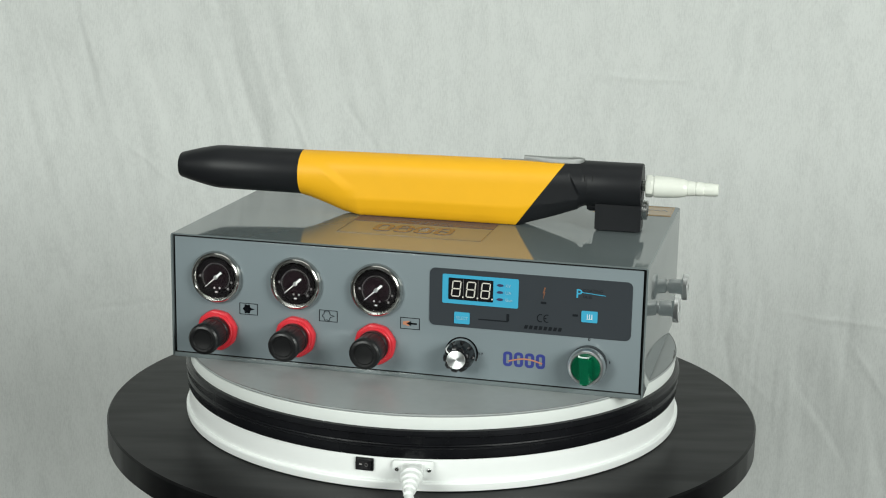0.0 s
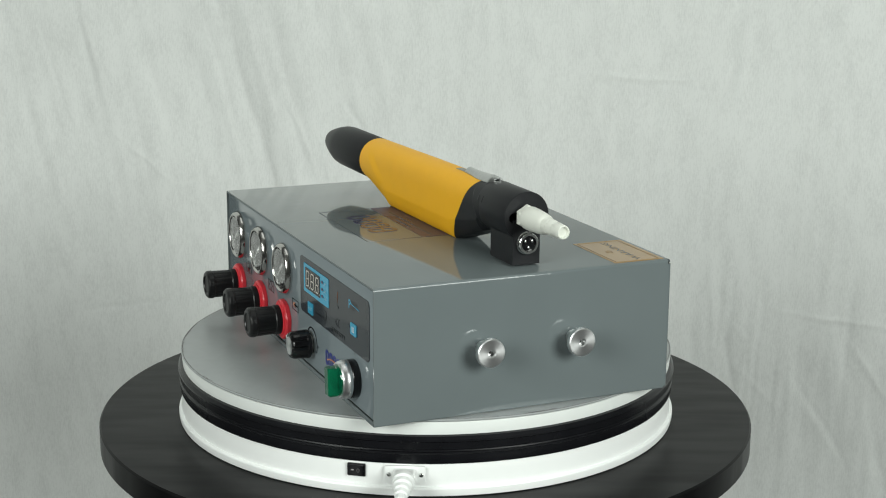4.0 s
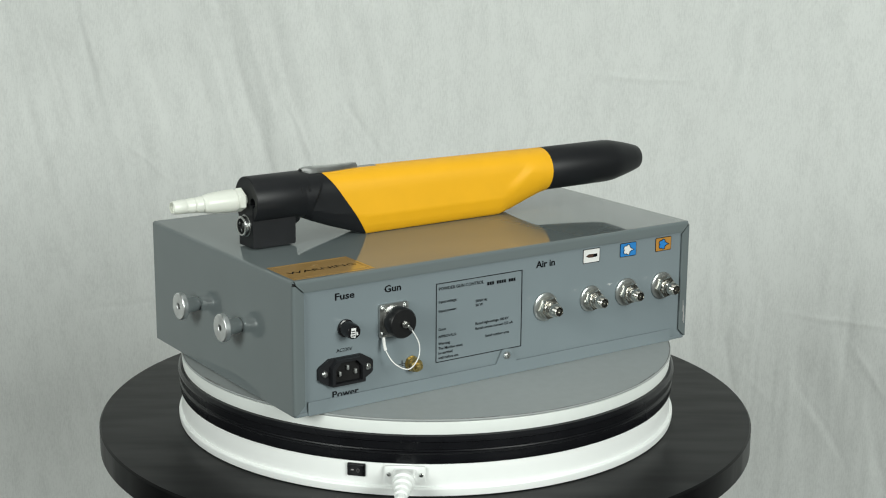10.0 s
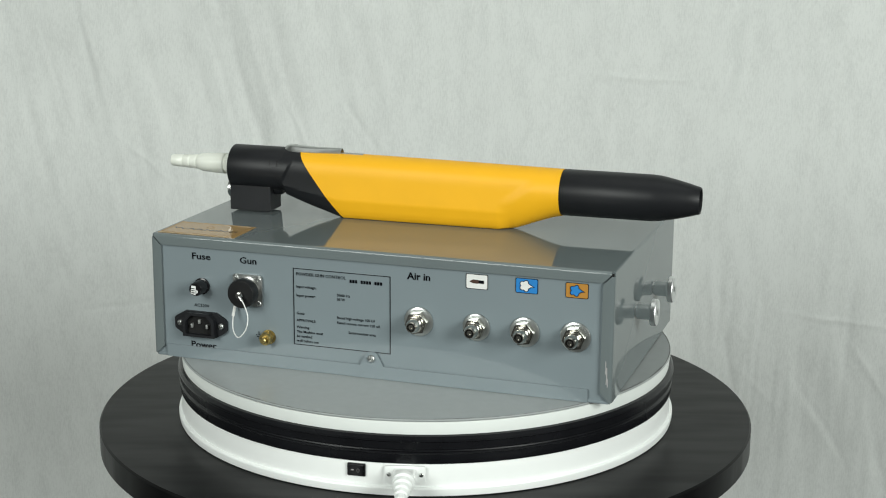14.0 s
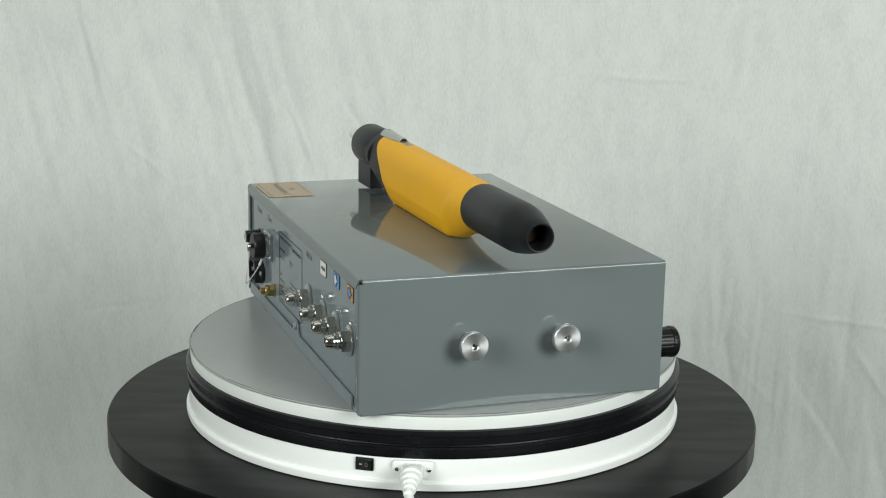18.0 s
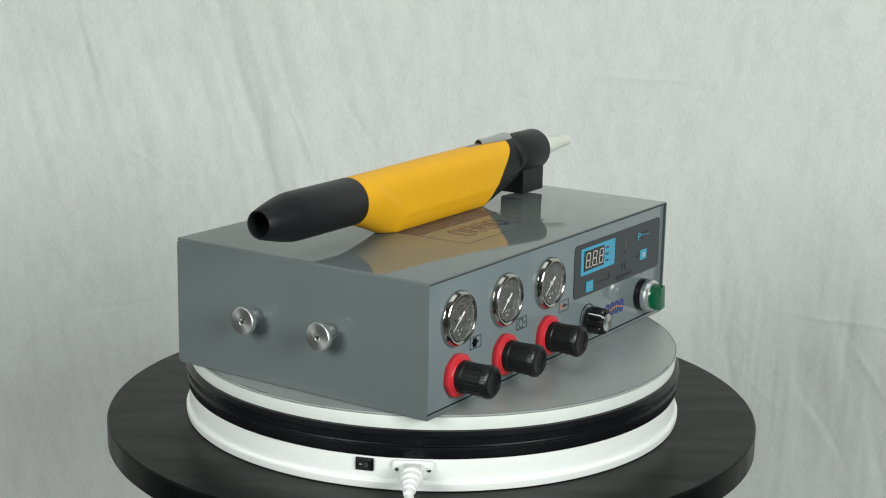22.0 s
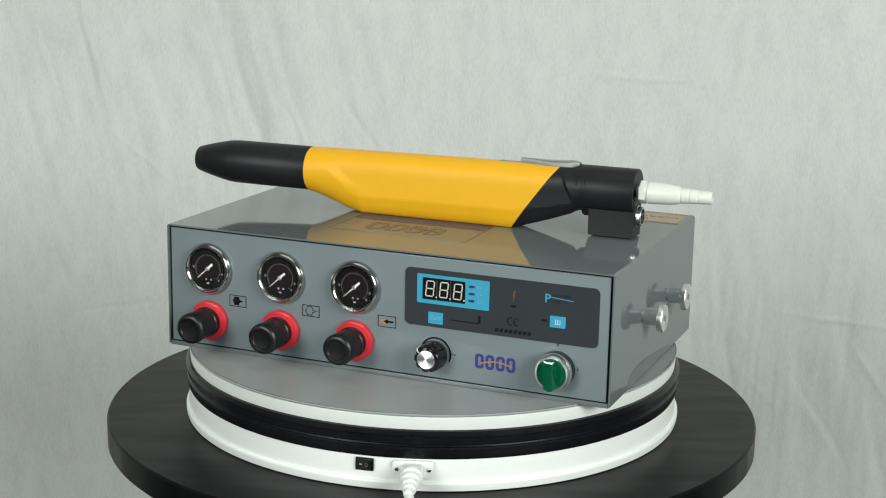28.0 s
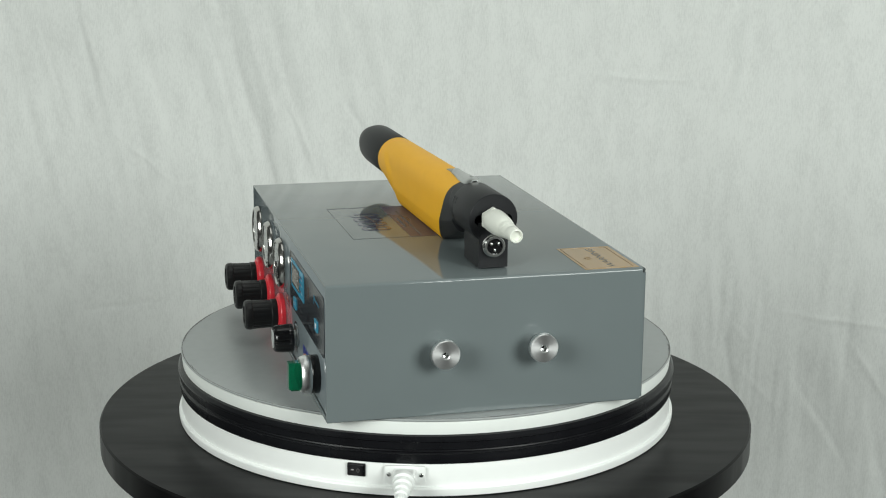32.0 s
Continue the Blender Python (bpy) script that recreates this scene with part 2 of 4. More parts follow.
def lettering(words, high, bold=0.0, slant=0.0, align="LEFT", wide=1.0):
    """Words in the built-in font; high is the height of a capital."""
    c = bpy.data.curves.new("words", "FONT")
    c.body, c.size, c.shear, c.align_x, c.offset = words, high / 0.70, slant, align, bold * high
    c.resolution_u = 2
    ob = bpy.data.objects.new("words", c)
    me = bpy.data.meshes.new_from_object(ob)
    bm = bmesh.new()
    bm.from_mesh(me)
    bpy.data.objects.remove(ob)
    bpy.data.meshes.remove(me)
    bpy.data.curves.remove(c)
    return moved(bm, Matrix.Diagonal((wide, 1, 1, 1)))


def ring_of(w, h, line, cx, cy, thick=0.0002):
    """A plain upright ring with rounded corners."""
    pts = round_rect(w - line, h - line, (w - line) * 0.36, cx, cy)
    return stroke(pts + pts[:1], line, thick)


def ribbon_box(profile, y0, y1):
    """Extrudes a closed outline in x, z along y."""
    bm = bmesh.new()
    a = [bm.verts.new((x, y0, z)) for x, z in profile]
    b = [bm.verts.new((x, y1, z)) for x, z in profile]
    for i in range(len(a)):
        j = (i + 1) % len(a)
        bm.faces.new((a[i], a[j], b[j], b[i]))
    bm.faces.new(a)
    bm.faces.new(b)
    return bm


# ---------------------------------------------------------------- the room
FLOOR = -0.83
TABLE_Z = -0.0630
SHEET_Y = 0.80


def room():
    def wall(name, lo, hi, material):
        me = finish(block(lo, hi), name, material)
        tagged(new(name, me), kind="structure")

    wall("floor", (-2.3, -3.1, FLOOR - 0.1), (2.3, 1.3, FLOOR), FLOORING)
    wall("ceiling", (-2.3, -3.1, 1.9), (2.3, 1.3, 2.0), WALLPAINT)
    wall("wall_back", (-2.3, 1.2, FLOOR), (2.3, 1.3, 1.9), WALLPAINT)
    wall("wall_front", (-2.3, -3.1, FLOOR), (2.3, -3.0, 1.9), WALLPAINT)
    wall("wall_left", (-2.3, -3.0, FLOOR), (-2.2, 1.2, 1.9), WALLPAINT)
    wall("wall_right", (2.2, -3.0, FLOOR), (2.3, 1.2, 1.9), WALLPAINT)


# pleats and creases of the sheet: two ends (x, z), width, depth
PLEATS = [
    (-0.408, 0.134, -0.385, 0.056, -0.022, -0.0026),
    (0.546, 0.222, 0.567, 0.122, 0.030, 0.0020),
    (0.326, -0.100, 0.330, -0.216, -0.024, -0.0026),
    (-0.459, -0.018, -0.434, -0.140, -0.026, -0.0026),
    (-0.593, -0.028, -0.578, -0.251, -0.030, -0.0020),
]
# flat bands between two folds: two ends (x, z) of the band's edge on the side of the sheet's middle, width outwards, depth
BANDS = [
    (-0.277, 0.237, -0.204, -0.005, 0.031, 0.0125),
    (-0.464, 0.195, -0.446, 0.020, 0.042, 0.0100),
    (-0.219, 0.238, -0.172, 0.040, 0.022, 0.0085),
    (-0.094, 0.194, -0.066, 0.080, 0.018, 0.0065),
    (-0.318, 0.162, -0.290, 0.049, 0.024, 0.0080),
    (-0.110, 0.100, -0.080, 0.020, 0.016, 0.0055),
    (-0.200, -0.010, -0.170, -0.110, 0.030, 0.0080),
    (0.401, 0.240, 0.400, 0.060, 0.014, 0.0060),
    (0.556, -0.186, 0.588, -0.312, 0.012, 0.0042),
    (0.612, -0.303, 0.644, -0.468, 0.014, 0.0048),
    (0.517, -0.297, 0.570, -0.380, 0.018, 0.0050),
    (0.505, -0.238, 0.522, -0.471, 0.020, 0.0050),
]
CREASES = [
    (-0.425, 0.023, -0.398, 0.000, 0.004, 0.0020),
    (0.444, -0.264, 0.441, -0.307, 0.004, 0.0018),
    (-0.132, 0.100, -0.097, 0.050, 0.004, -0.0018),
    (0.435, -0.214, 0.465, -0.251, 0.004, -0.0018),
    (-0.302, 0.236, -0.296, 0.191, 0.004, 0.0016),
    (-0.208, 0.095, -0.175, 0.012, 0.004, 0.0022),
    (-0.143, 0.240, -0.131, 0.201, 0.004, 0.0018),
    (-0.063, 0.192, -0.064, 0.137, 0.006, -0.0012),
    (0.402, 0.154, 0.378, 0.090, 0.006, 0.0018),
    (0.250, 0.141, 0.311, 0.139, 0.004, 0.0020),
    (0.423, -0.147, 0.416, -0.235, 0.005, -0.0020),
    (0.416, -0.235, 0.430, -0.307, 0.005, -0.0022),
    (0.442, -0.225, 0.470, -0.257, 0.004, 0.0018),
    (0.526, -0.193, 0.643, -0.206, 0.004, 0.0016),
    (0.520, -0.293, 0.570, -0.368, 0.006, -0.0014),
    (0.570, -0.368, 0.598, -0.418, 0.005, -0.0012),
    (0.606, -0.254, 0.652, -0.315, 0.005, 0.0018),
    (0.623, -0.325, 0.654, -0.457, 0.008, -0.0022),
    (-0.474, -0.203, -0.427, -0.198, 0.004, -0.0016),
    (0.448, -0.290, 0.476, -0.317, 0.005, 0.0014),
]


def wrinkles(count, seed, x0, x1, z0, z1, lean):
    """Short upright wrinkles strewn over a stretch of the sheet."""
    rng = random.Random(seed)
    out = []
    for _ in range(count):
        x, z, fall = rng.uniform(x0, x1), rng.uniform(z0, z1), rng.uniform(0.06, 0.13)
        out.append((x, z, x + fall * (lean + rng.uniform(-0.08, 0.08)), z - fall, rng.uniform(0.004, 0.006), rng.choice((-1, 1)) * rng.uniform(0.0012, 0.0019)))
    return out


CREASES += wrinkles(10, 11, 0.30, 0.62, -0.30, -0.12, 0.02) + wrinkles(12, 5, -0.60, -0.15, 0.02, 0.24, 0.22) + wrinkles(5, 3, 0.22, 0.60, 0.08, 0.22, -0.05)


def backdrop_sheet():
    """The white cloth that hangs behind the table, creased from folding."""
    x0, x1, z0, z1 = -1.80, 1.80, FLOOR + 0.005, 1.6
    xs = np.concatenate([np.linspace(x0, -0.68, 60)[:-1], np.linspace(-0.68, 0.68, 620), np.linspace(0.68, x1, 60)[1:]])
    zs = np.concatenate([np.linspace(z0, -0.48, 30)[:-1], np.linspace(-0.48, 0.27, 260), np.linspace(0.27, z1, 60)[1:]])
    nx, nz = len(xs), len(zs)
    X, Z = np.meshgrid(xs, zs)
    Y = 0.010 * np.sin(7.3 * X + 0.9 * Z) + 0.006 * np.sin(15.1 * X - 1.7 * Z + 1.0) + 0.0015 * np.sin(41 * X + 5 * Z)
    for k, (ax, az, bx, bz, wide, high) in enumerate(PLEATS + CREASES):
        dx, dz = bx - ax, bz - az
        length = math.hypot(dx, dz)
        u = ((X - ax) * dx + (Z - az) * dz) / length
        s = ((X - ax) * dz - (Z - az) * dx) / length * -1
        s = s + 0.0010 * np.sin(u * 42 + ax * 50) + 0.0005 * np.sin(u * 130 + az * 70)
        ends = 1 / (1 + np.exp(-np.clip((u + 0.01) / 0.022, -40, 40))) / (1 + np.exp(np.clip((u - length - 0.01) / 0.022, -40, 40)))
        if k < len(PLEATS):
            q = s / wide
            step = 1 / (1 + np.exp(-np.clip(s * np.sign(wide) / 0.0022, -40, 40)))
            Y = Y - 1.8 * abs(high) * ends * step * np.clip(1 - np.clip(q, 0, 9) / 1.4, 0, 1)
        else:
            Y = Y - 0.9 * high * ends * np.exp(-(s / wide) ** 2)
    for ax, az, bx, bz, wide, high in BANDS:
        dx, dz = bx - ax, bz - az
        length = math.hypot(dx, dz)
        u = ((X - ax) * dx + (Z - az) * dz) / length
        s = ((X - ax) * -dz + (Z - az) * dx) / length * np.sign(ax)
        s = s + 0.0012 * np.sin(u * 30 + ax * 60) + 0.0006 * np.sin(u * 95 + az * 70)
        soft = 0.0012
        rise = soft * (np.logaddexp(0, s / soft) - np.logaddexp(0, (s - wide) / soft)) / wide
        back = np.clip((s - wide) / (6 * wide), 0, 1)
        ends = 1 / (1 + np.exp(-np.clip(u / 0.035, -40, 40))) / (1 + np.exp(np.clip((u - length) / 0.035, -40, 40)))
        Y = Y + high * ends * rise * (1 - back * back * (3 - 2 * back))
    # unseen ends curve forward, added to give the gauge glass pale reflections
    Y += SHEET_Y - 0.9 * np.clip(np.abs(X) - 1.2, 0, 9) ** 2
    # fine crumple
    for i in range(nz):
        for j in range(nx):
            x, z = X[i, j], Z[i, j]
            lean = x + (0.10 - 0.14 * math.tanh(4 * x)) * z
            Y[i, j] += 0.0062 * noise.noise((lean * 11, z * 1.5, 0.3)) + 0.0020 * noise.noise((lean * 34, z * 2.6, 1.7)) + 0.0010 * noise.noise((lean * 66, z * 5, 2.9)) + 0.0012 * noise.noise((lean * 60, z * 16, 4.1))
    verts = [(X[i, j], Y[i, j], Z[i, j]) for i in range(nz) for j in range(nx)]
    faces = [(i * nx + j, i * nx + j + 1, (i + 1) * nx + j + 1, (i + 1) * nx + j) for i in range(nz - 1) for j in range(nx - 1)]
    me = bpy.data.meshes.new("backdrop")
    me.from_pydata(verts, [], faces)
    me.materials.append(SHEET)
    me.polygons.foreach_set("use_smooth", [True] * len(me.polygons))
    ob = new("backdrop", me)
    mod = ob.modifiers.new("cloth", "SOLIDIFY")
    mod.thickness = 0.0006
    tagged(ob, "creased white cotton sheet hanging behind the table", "backdrop", kind="structure")


# ---------------------------------------------------------------- table and turntable
def round_table():
    t = thing("round_table", "round black stained wooden table with a square edge", "table")
    r, z = 0.2880, TABLE_Z
    part("tabletop", lathe([(0, z), (r - 0.0015, z), (r, z - 0.0015), (r, z - 0.0215), (r - 0.0015, z - 0.023), (0, z - 0.023)], 160), BLACKWOOD, t)
    part("column", lathe([(0, z - 0.023), (0.10, z - 0.023), (0.10, z - 0.030), (0.03, z - 0.034), (0.03, FLOOR + 0.03), (0, FLOOR + 0.03)], 48), BLACKWOOD, t)
    part("foot", lathe([(0, FLOOR + 0.03), (0.05, FLOOR + 0.03), (0.21, FLOOR + 0.012), (0.215, FLOOR), (0, FLOOR)], 64), BLACKWOOD, t)
    return t


def turntable():
    t = thing("display_turntable", "white motorised display turntable with a black band, standing on the table", "turntable")
    zb = TABLE_Z
    base = part("base", lathe([(0, zb), (0.2168, zb), (0.2188, zb + 0.0008), (0.2193, zb + 0.0030), (0.2194, zb + 0.0064), (0.2190, zb + 0.0072), (0.2182, zb + 0.0076), (0.2166, zb + 0.0078), (0.2166, zb + 0.0120), (0.2164, zb + 0.0200),
                        (0.2160, zb + 0.0262), (0.2152, zb + 0.0285), (0.20, zb + 0.029), (0, zb + 0.029)], 160), WHITEPLASTIC, t, "white plastic base ring", 20)
    part("band", lathe([(0.19, -0.0368), (0.2150, -0.0372), (0.2170, -0.0368), (0.2178, -0.0352), (0.2176, -0.0292), (0.2182, -0.0284), (0.2174, -0.0274), (0.2182, -0.0264), (0.2176, -0.0254),
                        (0.2182, -0.0246), (0.2184, -0.0192), (0.2192, -0.0184), (0.2190, -0.0168), (0.2172, -0.0146), (0.2150, -0.0140), (0.2120, -0.0138), (0.19, -0.0145)], 160), BLACKBAND, t, "black ribbed band")
    # rocker switch on the rim
    a = radians(-103.3)
    m = Matrix.Rotation(a + math.pi / 2, 4, "Z") @ pose(0, -0.2166, -0.0436, 90, 0, 0)
    part("rocker_switch", moved(sheet_of(round_rect(0.0144, 0.0102, 0.0008), 0.0012), m), BLACKPLASTIC, base, "black rocker switch")
    part("rocker_mark", moved(bar(-0.0040, -0.0004, -0.0018, 0.0004), m @ pose(0, 0, 0.0021)), MARKGREY, base)
    part("rocker_mark", moved(stroke([(0.0018 + 0.0010 * math.cos(radians(q)), 0.0014 * math.sin(radians(q))) for q in range(0, 361, 30)], 0.0004), m @ pose(0, 0, 0.0027)), MARKDIM, base)
    rocker = ribbon_box([(-0.0058, 0), (0.0058, 0), (0.0058, 0.0024), (0.0005, 0.0010), (-0.0058, 0.0012)], -0.0038, 0.0038)
    part("rocker", moved(rocker, m @ pose(0, 0, 0.0008)), BLACKPLASTIC, base)
    # mains inlet on the rim
    a = radians(-93.3)
    m = Matrix.Rotation(a + math.pi / 2, 4, "Z") @ pose(0, -0.2165, -0.0450, 90, 0, 0)
    inlet = part("inlet_plate", moved(sheet_of(round_rect(0.0312, 0.0140, 0.0020), 0.0022), m), WHITEPLASTIC, base, "white inlet plate")
    for x in (-0.0124, 0.0124):
        part("screw", moved(screw_head(0.0017), m @ pose(x, 0, 0.0022)), STEEL, base, "cross-head screw")
    # turning plate
    platter = part("platter", lathe([(0, -0.0015), (0.2156, -0.0015), (0.2162, -0.0020), (0.2162, -0.0028), (0.2150, -0.0034), (0, -0.0034)], 200), PLATTERGREY, t, "worn grey turning plate")
    part("platter_rim", lathe([(0, -0.0036), (0.2156, -0.0036), (0.2158, -0.0042), (0.2150, -0.0139), (0, -0.0140)], 160), RIMPLASTIC, platter, "white rim under the plate")
    # thin dark line painted for the shaded gap between plate and rim
    ring = [0.2153 + 0.00012 * math.sin(5 * a) + 0.00010 * math.sin(23 * a + 1) for a in [2 * math.pi * k / 240 for k in range(240)]]
    edge = [(r * math.cos(2 * math.pi * k / 240), r * math.sin(2 * math.pi * k / 240)) for k, r in enumerate(ring)]
    part("edge_gap_line", moved(stroke(edge + edge[:1], 0.0006, 0.0001), pose(0, 0, -0.00149)), SCUFFGAP, platter, "dark line painted for the gap along the rim")
    rng = random.Random(4)
    for i in range(26):
        a = rng.uniform(0, 2 * math.pi)
        span = rng.uniform(0.02, 0.16)
        n = max(3, int(span / 0.015))
        r0 = 0.2152 - rng.uniform(0, 0.0010)
        pts = [((r0 + rng.uniform(-0.0004, 0.0004)) * math.cos(a + span * k / n), (r0 + rng.uniform(-0.0004, 0.0004)) * math.sin(a + span * k / n)) for k in range(n + 1)]
        part("scuff_mark", moved(stroke(pts, rng.uniform(0.0004, 0.0011), 0.0001), pose(0, 0, -0.00148)), SCUFFGAP, platter)
    return t, platter


def screw_head(r):
    """Pan head with a cross recess."""
    body = lathe([(0, 0), (r, 0), (r, r * 0.25), (r * 0.86, r * 0.52), (r * 0.70, r * 0.62), (r * 0.60, r * 0.66), (r * 0.48, r * 0.68), (r * 0.36, r * 0.69), (r * 0.24, r * 0.70), (r * 0.12, r * 0.70), (0, r * 0.70)], 32)
    for v in body.verts:
        x, y = v.co.x / r, v.co.y / r
        if v.co.z > r * 0.64 and min(abs(x), abs(y)) < 0.13:
            v.co.z -= r * 0.42
    return body


def power_cord():
    """White moulded plug in the turntable's inlet, its cord running down over the table's edge."""
    t = thing("power_cord", "white moulded power plug and cord in the turntable's inlet", "cable")
    a = radians(-93.3)
    m = Matrix.Rotation(a + math.pi / 2, 4, "Z") @ pose(0, -0.2188, -0.0452)
    head = moved(bevelled(sheet_of(round_rect(0.0172, 0.0112, 0.0030), 0.0100), 0.0006), pose(0, 0, 0, 90, 0, 0))
    part("plug", moved(head, m), WHITEPLASTIC, t)
    prof = [(0, 0.0), (0.0086, 0.0), (0.0090, 0.0020), (0.0088, 0.0060), (0.0070, 0.0066), (0.0070, 0.0082), (0.0080, 0.0088), (0.0076, 0.0130), (0.0058, 0.0136), (0.0058, 0.0152),
            (0.0066, 0.0158), (0.0062, 0.0196), (0.0046, 0.0202), (0.0046, 0.0218), (0.0054, 0.0224), (0.0050, 0.0260), (0.0038, 0.0266), (0.0036, 0.0330), (0, 0.0330)]
    relief = moved(lathe(prof, 28), m @ pose(0, -0.0095, 0, 96, 0, 0))
    part("strain_relief", relief, WHITEPLASTIC, t)
    x = -0.0127 - 0.0012
    keys = [(x, -0.2615, -0.0502), (x, -0.2740, -0.0522), (x, -0.2840, -0.0550), (x - 0.002, -0.2925, -0.0620), (x - 0.004, -0.2980, -0.090), (x - 0.006, -0.298, -0.3), (x + 0.02, -0.31, -0.6), (x + 0.05, -0.36, FLOOR + 0.004), (x + 0.3, -0.5, FLOOR + 0.004)]
    part("cord", tube(curve_points(keys, 60), 0.0033, 12), WHITEPLASTIC, t)
    return t


# ---------------------------------------------------------------- control unit
X0, X1, Y0, Y1, ZT, ZB = -0.1957, 0.2026, -0.1265, 0.1256, 0.1055, -0.0015
YF, YB = -0.1252, 0.1236


def front_at(x, z, out=0.0):
    """On the front panel: local z points out of it."""
    return pose(x, YF - out, z, 90, 0, 0)


def back_at(x, z, out=0.0):
    return pose(x, YB + out, z, 90, 0, 180)


def hexagon(r, turn=0.0):
    return [(r * math.cos(radians(60 * k + turn)), r * math.sin(radians(60 * k + turn))) for k in range(6)]


def bevelled(bm, offset, steps=2, angle=30):
    edges = [e for e in bm.edges if len(e.link_faces) == 2 and e.calc_face_angle(0) > radians(angle)]
    bmesh.ops.bevel(bm, geom=edges, offset=offset, segments=steps, affect="EDGES", profile=0.5)
    return bm


def bent_edge(length, wide, radius=0.0024, thick=0.0012):
    """A strip of sheet bent square round a soft edge: it runs along x, its face looks to y and hangs down by wide."""
    outer, inner = [(0.0, 0.0)], [(0.0, -thick)]
    for k in range(7):
        a = radians(90 - 15 * k)
        outer.append((0.0008 + radius * math.cos(a), -radius + radius * math.sin(a)))
        inner.append((0.0008 + (radius - thick) * math.cos(a), -radius + (radius - thick) * math.sin(a)))
    outer.append((0.0008 + radius, -wide))
    inner.append((0.0008 + radius - thick, -wide))
    loop = outer + inner[::-1]
    bm = bmesh.new()
    ends = [[bm.verts.new((x + inset * max(0.0, -z - 0.0024), y, z)) for y, z in loop] for x, inset in ((-length / 2, 1.02), (length / 2, -1.02))]
    n = len(loop)
    for i in range(n):
        j = (i + 1) % n
        bm.faces.new((ends[0][i], ends[0][j], ends[1][j], ends[1][i]))
    for e in ends:
        bm.faces.new(e)
    return bm


def cabinet_shell(unit):
    th, rad, fold = 0.0013, 0.0022, 0.0032

    def arch(d):
        pts = [(X0 + d, -0.0004)]
        for cx, a0 in ((X0 + rad, 180), (X1 - rad, 90)):
            for k in range(5):
                a = radians(a0 - 90 * k / 4)
                pts.append((cx + (rad - d) * math.cos(a), ZT - rad + (rad - d) * math.sin(a)))
        pts.append((X1 - d, -0.0004))
        return pts

    part("cover", ribbon_box(arch(0) + arch(th)[::-1], Y0, Y1 - fold), PAINT, unit, "glossy grey painted steel cover", 25)
    # rear edges folded inwards, mitred, with a notch left open at each upper corner
    mid, tall = (X0 + X1) / 2, ZT - 0.0012
    part("rear_flange", moved(bent_edge(X1 - X0 - 0.0050, 0.0092), pose(mid, Y1 - fold, ZT)), PAINT, unit, "folded upper rear edge", 25)
    for x, turn in ((X1, 90), (X0, -90)):
        side = pose(x, Y1 - fold, tall / 2 - 0.0008) @ Matrix.Rotation(radians(turn), 4, "Y")
        part("rear_flange", moved(bent_edge(tall - 0.0032, 0.0092), side), PAINT, unit, "folded rear edge", 25)
    # near-black blocks put into the notches as the shade of the interior
    for x0, x1 in ((X0 + 0.0012, X0 + 0.0042), (X1 - 0.0042, X1 - 0.0012)):
        part("corner_shade", block((x0, Y1 - 0.0064, ZT - 0.0070), (x1, Y1 - 0.0018, ZT - 0.0016)), GAPSHADE, unit)
    part("base_tray", block((X0 + 0.0014, Y0 + 0.0006, ZB), (X1 - 0.0014, Y1 - 0.0022, ZB + 0.0014), 0.0004), PAINT, unit)
    part("front_lip", block((X0 + 0.0016, Y0 + 0.0003, ZB), (X1 - 0.0016, Y0 + 0.0018, 0.0022), 0.0005), PAINT, unit)
    # upturned rear edge of the tray, square at its ends, with a tab for its screw
    cx, hi = -0.0040, 0.0096
    tab = [(cx + 0.0103, hi), (cx + 0.0052, 0.0192), (cx + 0.0036, 0.0208), (cx, 0.0213), (cx - 0.0036, 0.0208), (cx - 0.0052, 0.0192), (cx - 0.0103, hi)]
    pts = [(-X1 + 0.0120, -0.0012), (-X0 - 0.0190, -0.0012), (-X0 - 0.0190, hi)] + tab + [(-X1 + 0.0120, hi)]
    part("tray_flange", moved(sheet_of(pts, 0.0013), pose(0, Y1 - 0.0014, 0, 90, 0, 180)), PANELPAINT, unit, "upturned rear edge of the tray")
    part("tray_bend", block((X0 + 0.0025, Y1 - 0.0034, ZB), (X1 - 0.0025, Y1 - 0.0013, ZB + 0.0030), 0.0007), PANELPAINT, unit)
    part("screw", moved(screw_head(0.0032), back_at(0.0040, 0.0158, 0.0020)), STEEL, unit, "cross-head screw")
    for dx, z0, z1, wide in ((0.0052, 0.0340, 0.0235, 0.0005), (0.0043, 0.0290, 0.0150, 0.0007), (0.0034, 0.0200, 0.0130, 0.0005)):
        part("paint_scrape", moved(stroke([(-X0 - dx, z0), (-X0 - dx + 0.0002, (z0 + z1) / 2), (-X0 - dx - 0.0001, z1)], wide, 0.0001), pose(0, Y1 + 0.00005, 0, 90, 0, 180)), MARKGREY, unit, "bare scrape in the paint")
    # near-black backing that paints the shade in the gap round the front panel
    part("seam_shade", block((X0 + 0.0013, YF + 0.0022, 0.0), (X1 - 0.0013, YF + 0.0030, ZT - 0.0013)), GAPSHADE, unit)
    part("front_panel", bevelled(block((X0 + 0.0032, YF, 0.0030), (X1 - 0.0036, YF + 0.0018, ZT - 0.0029)), 0.0004), PANELPAINT, unit, "light grey front panel")
    part("back_panel", block((X0 + 0.0014, YB - 0.0016, 0.0), (X1 - 0.0014, YB - 0.0002, ZT - 0.0014)), PANELPAINT, unit, "light grey back panel")


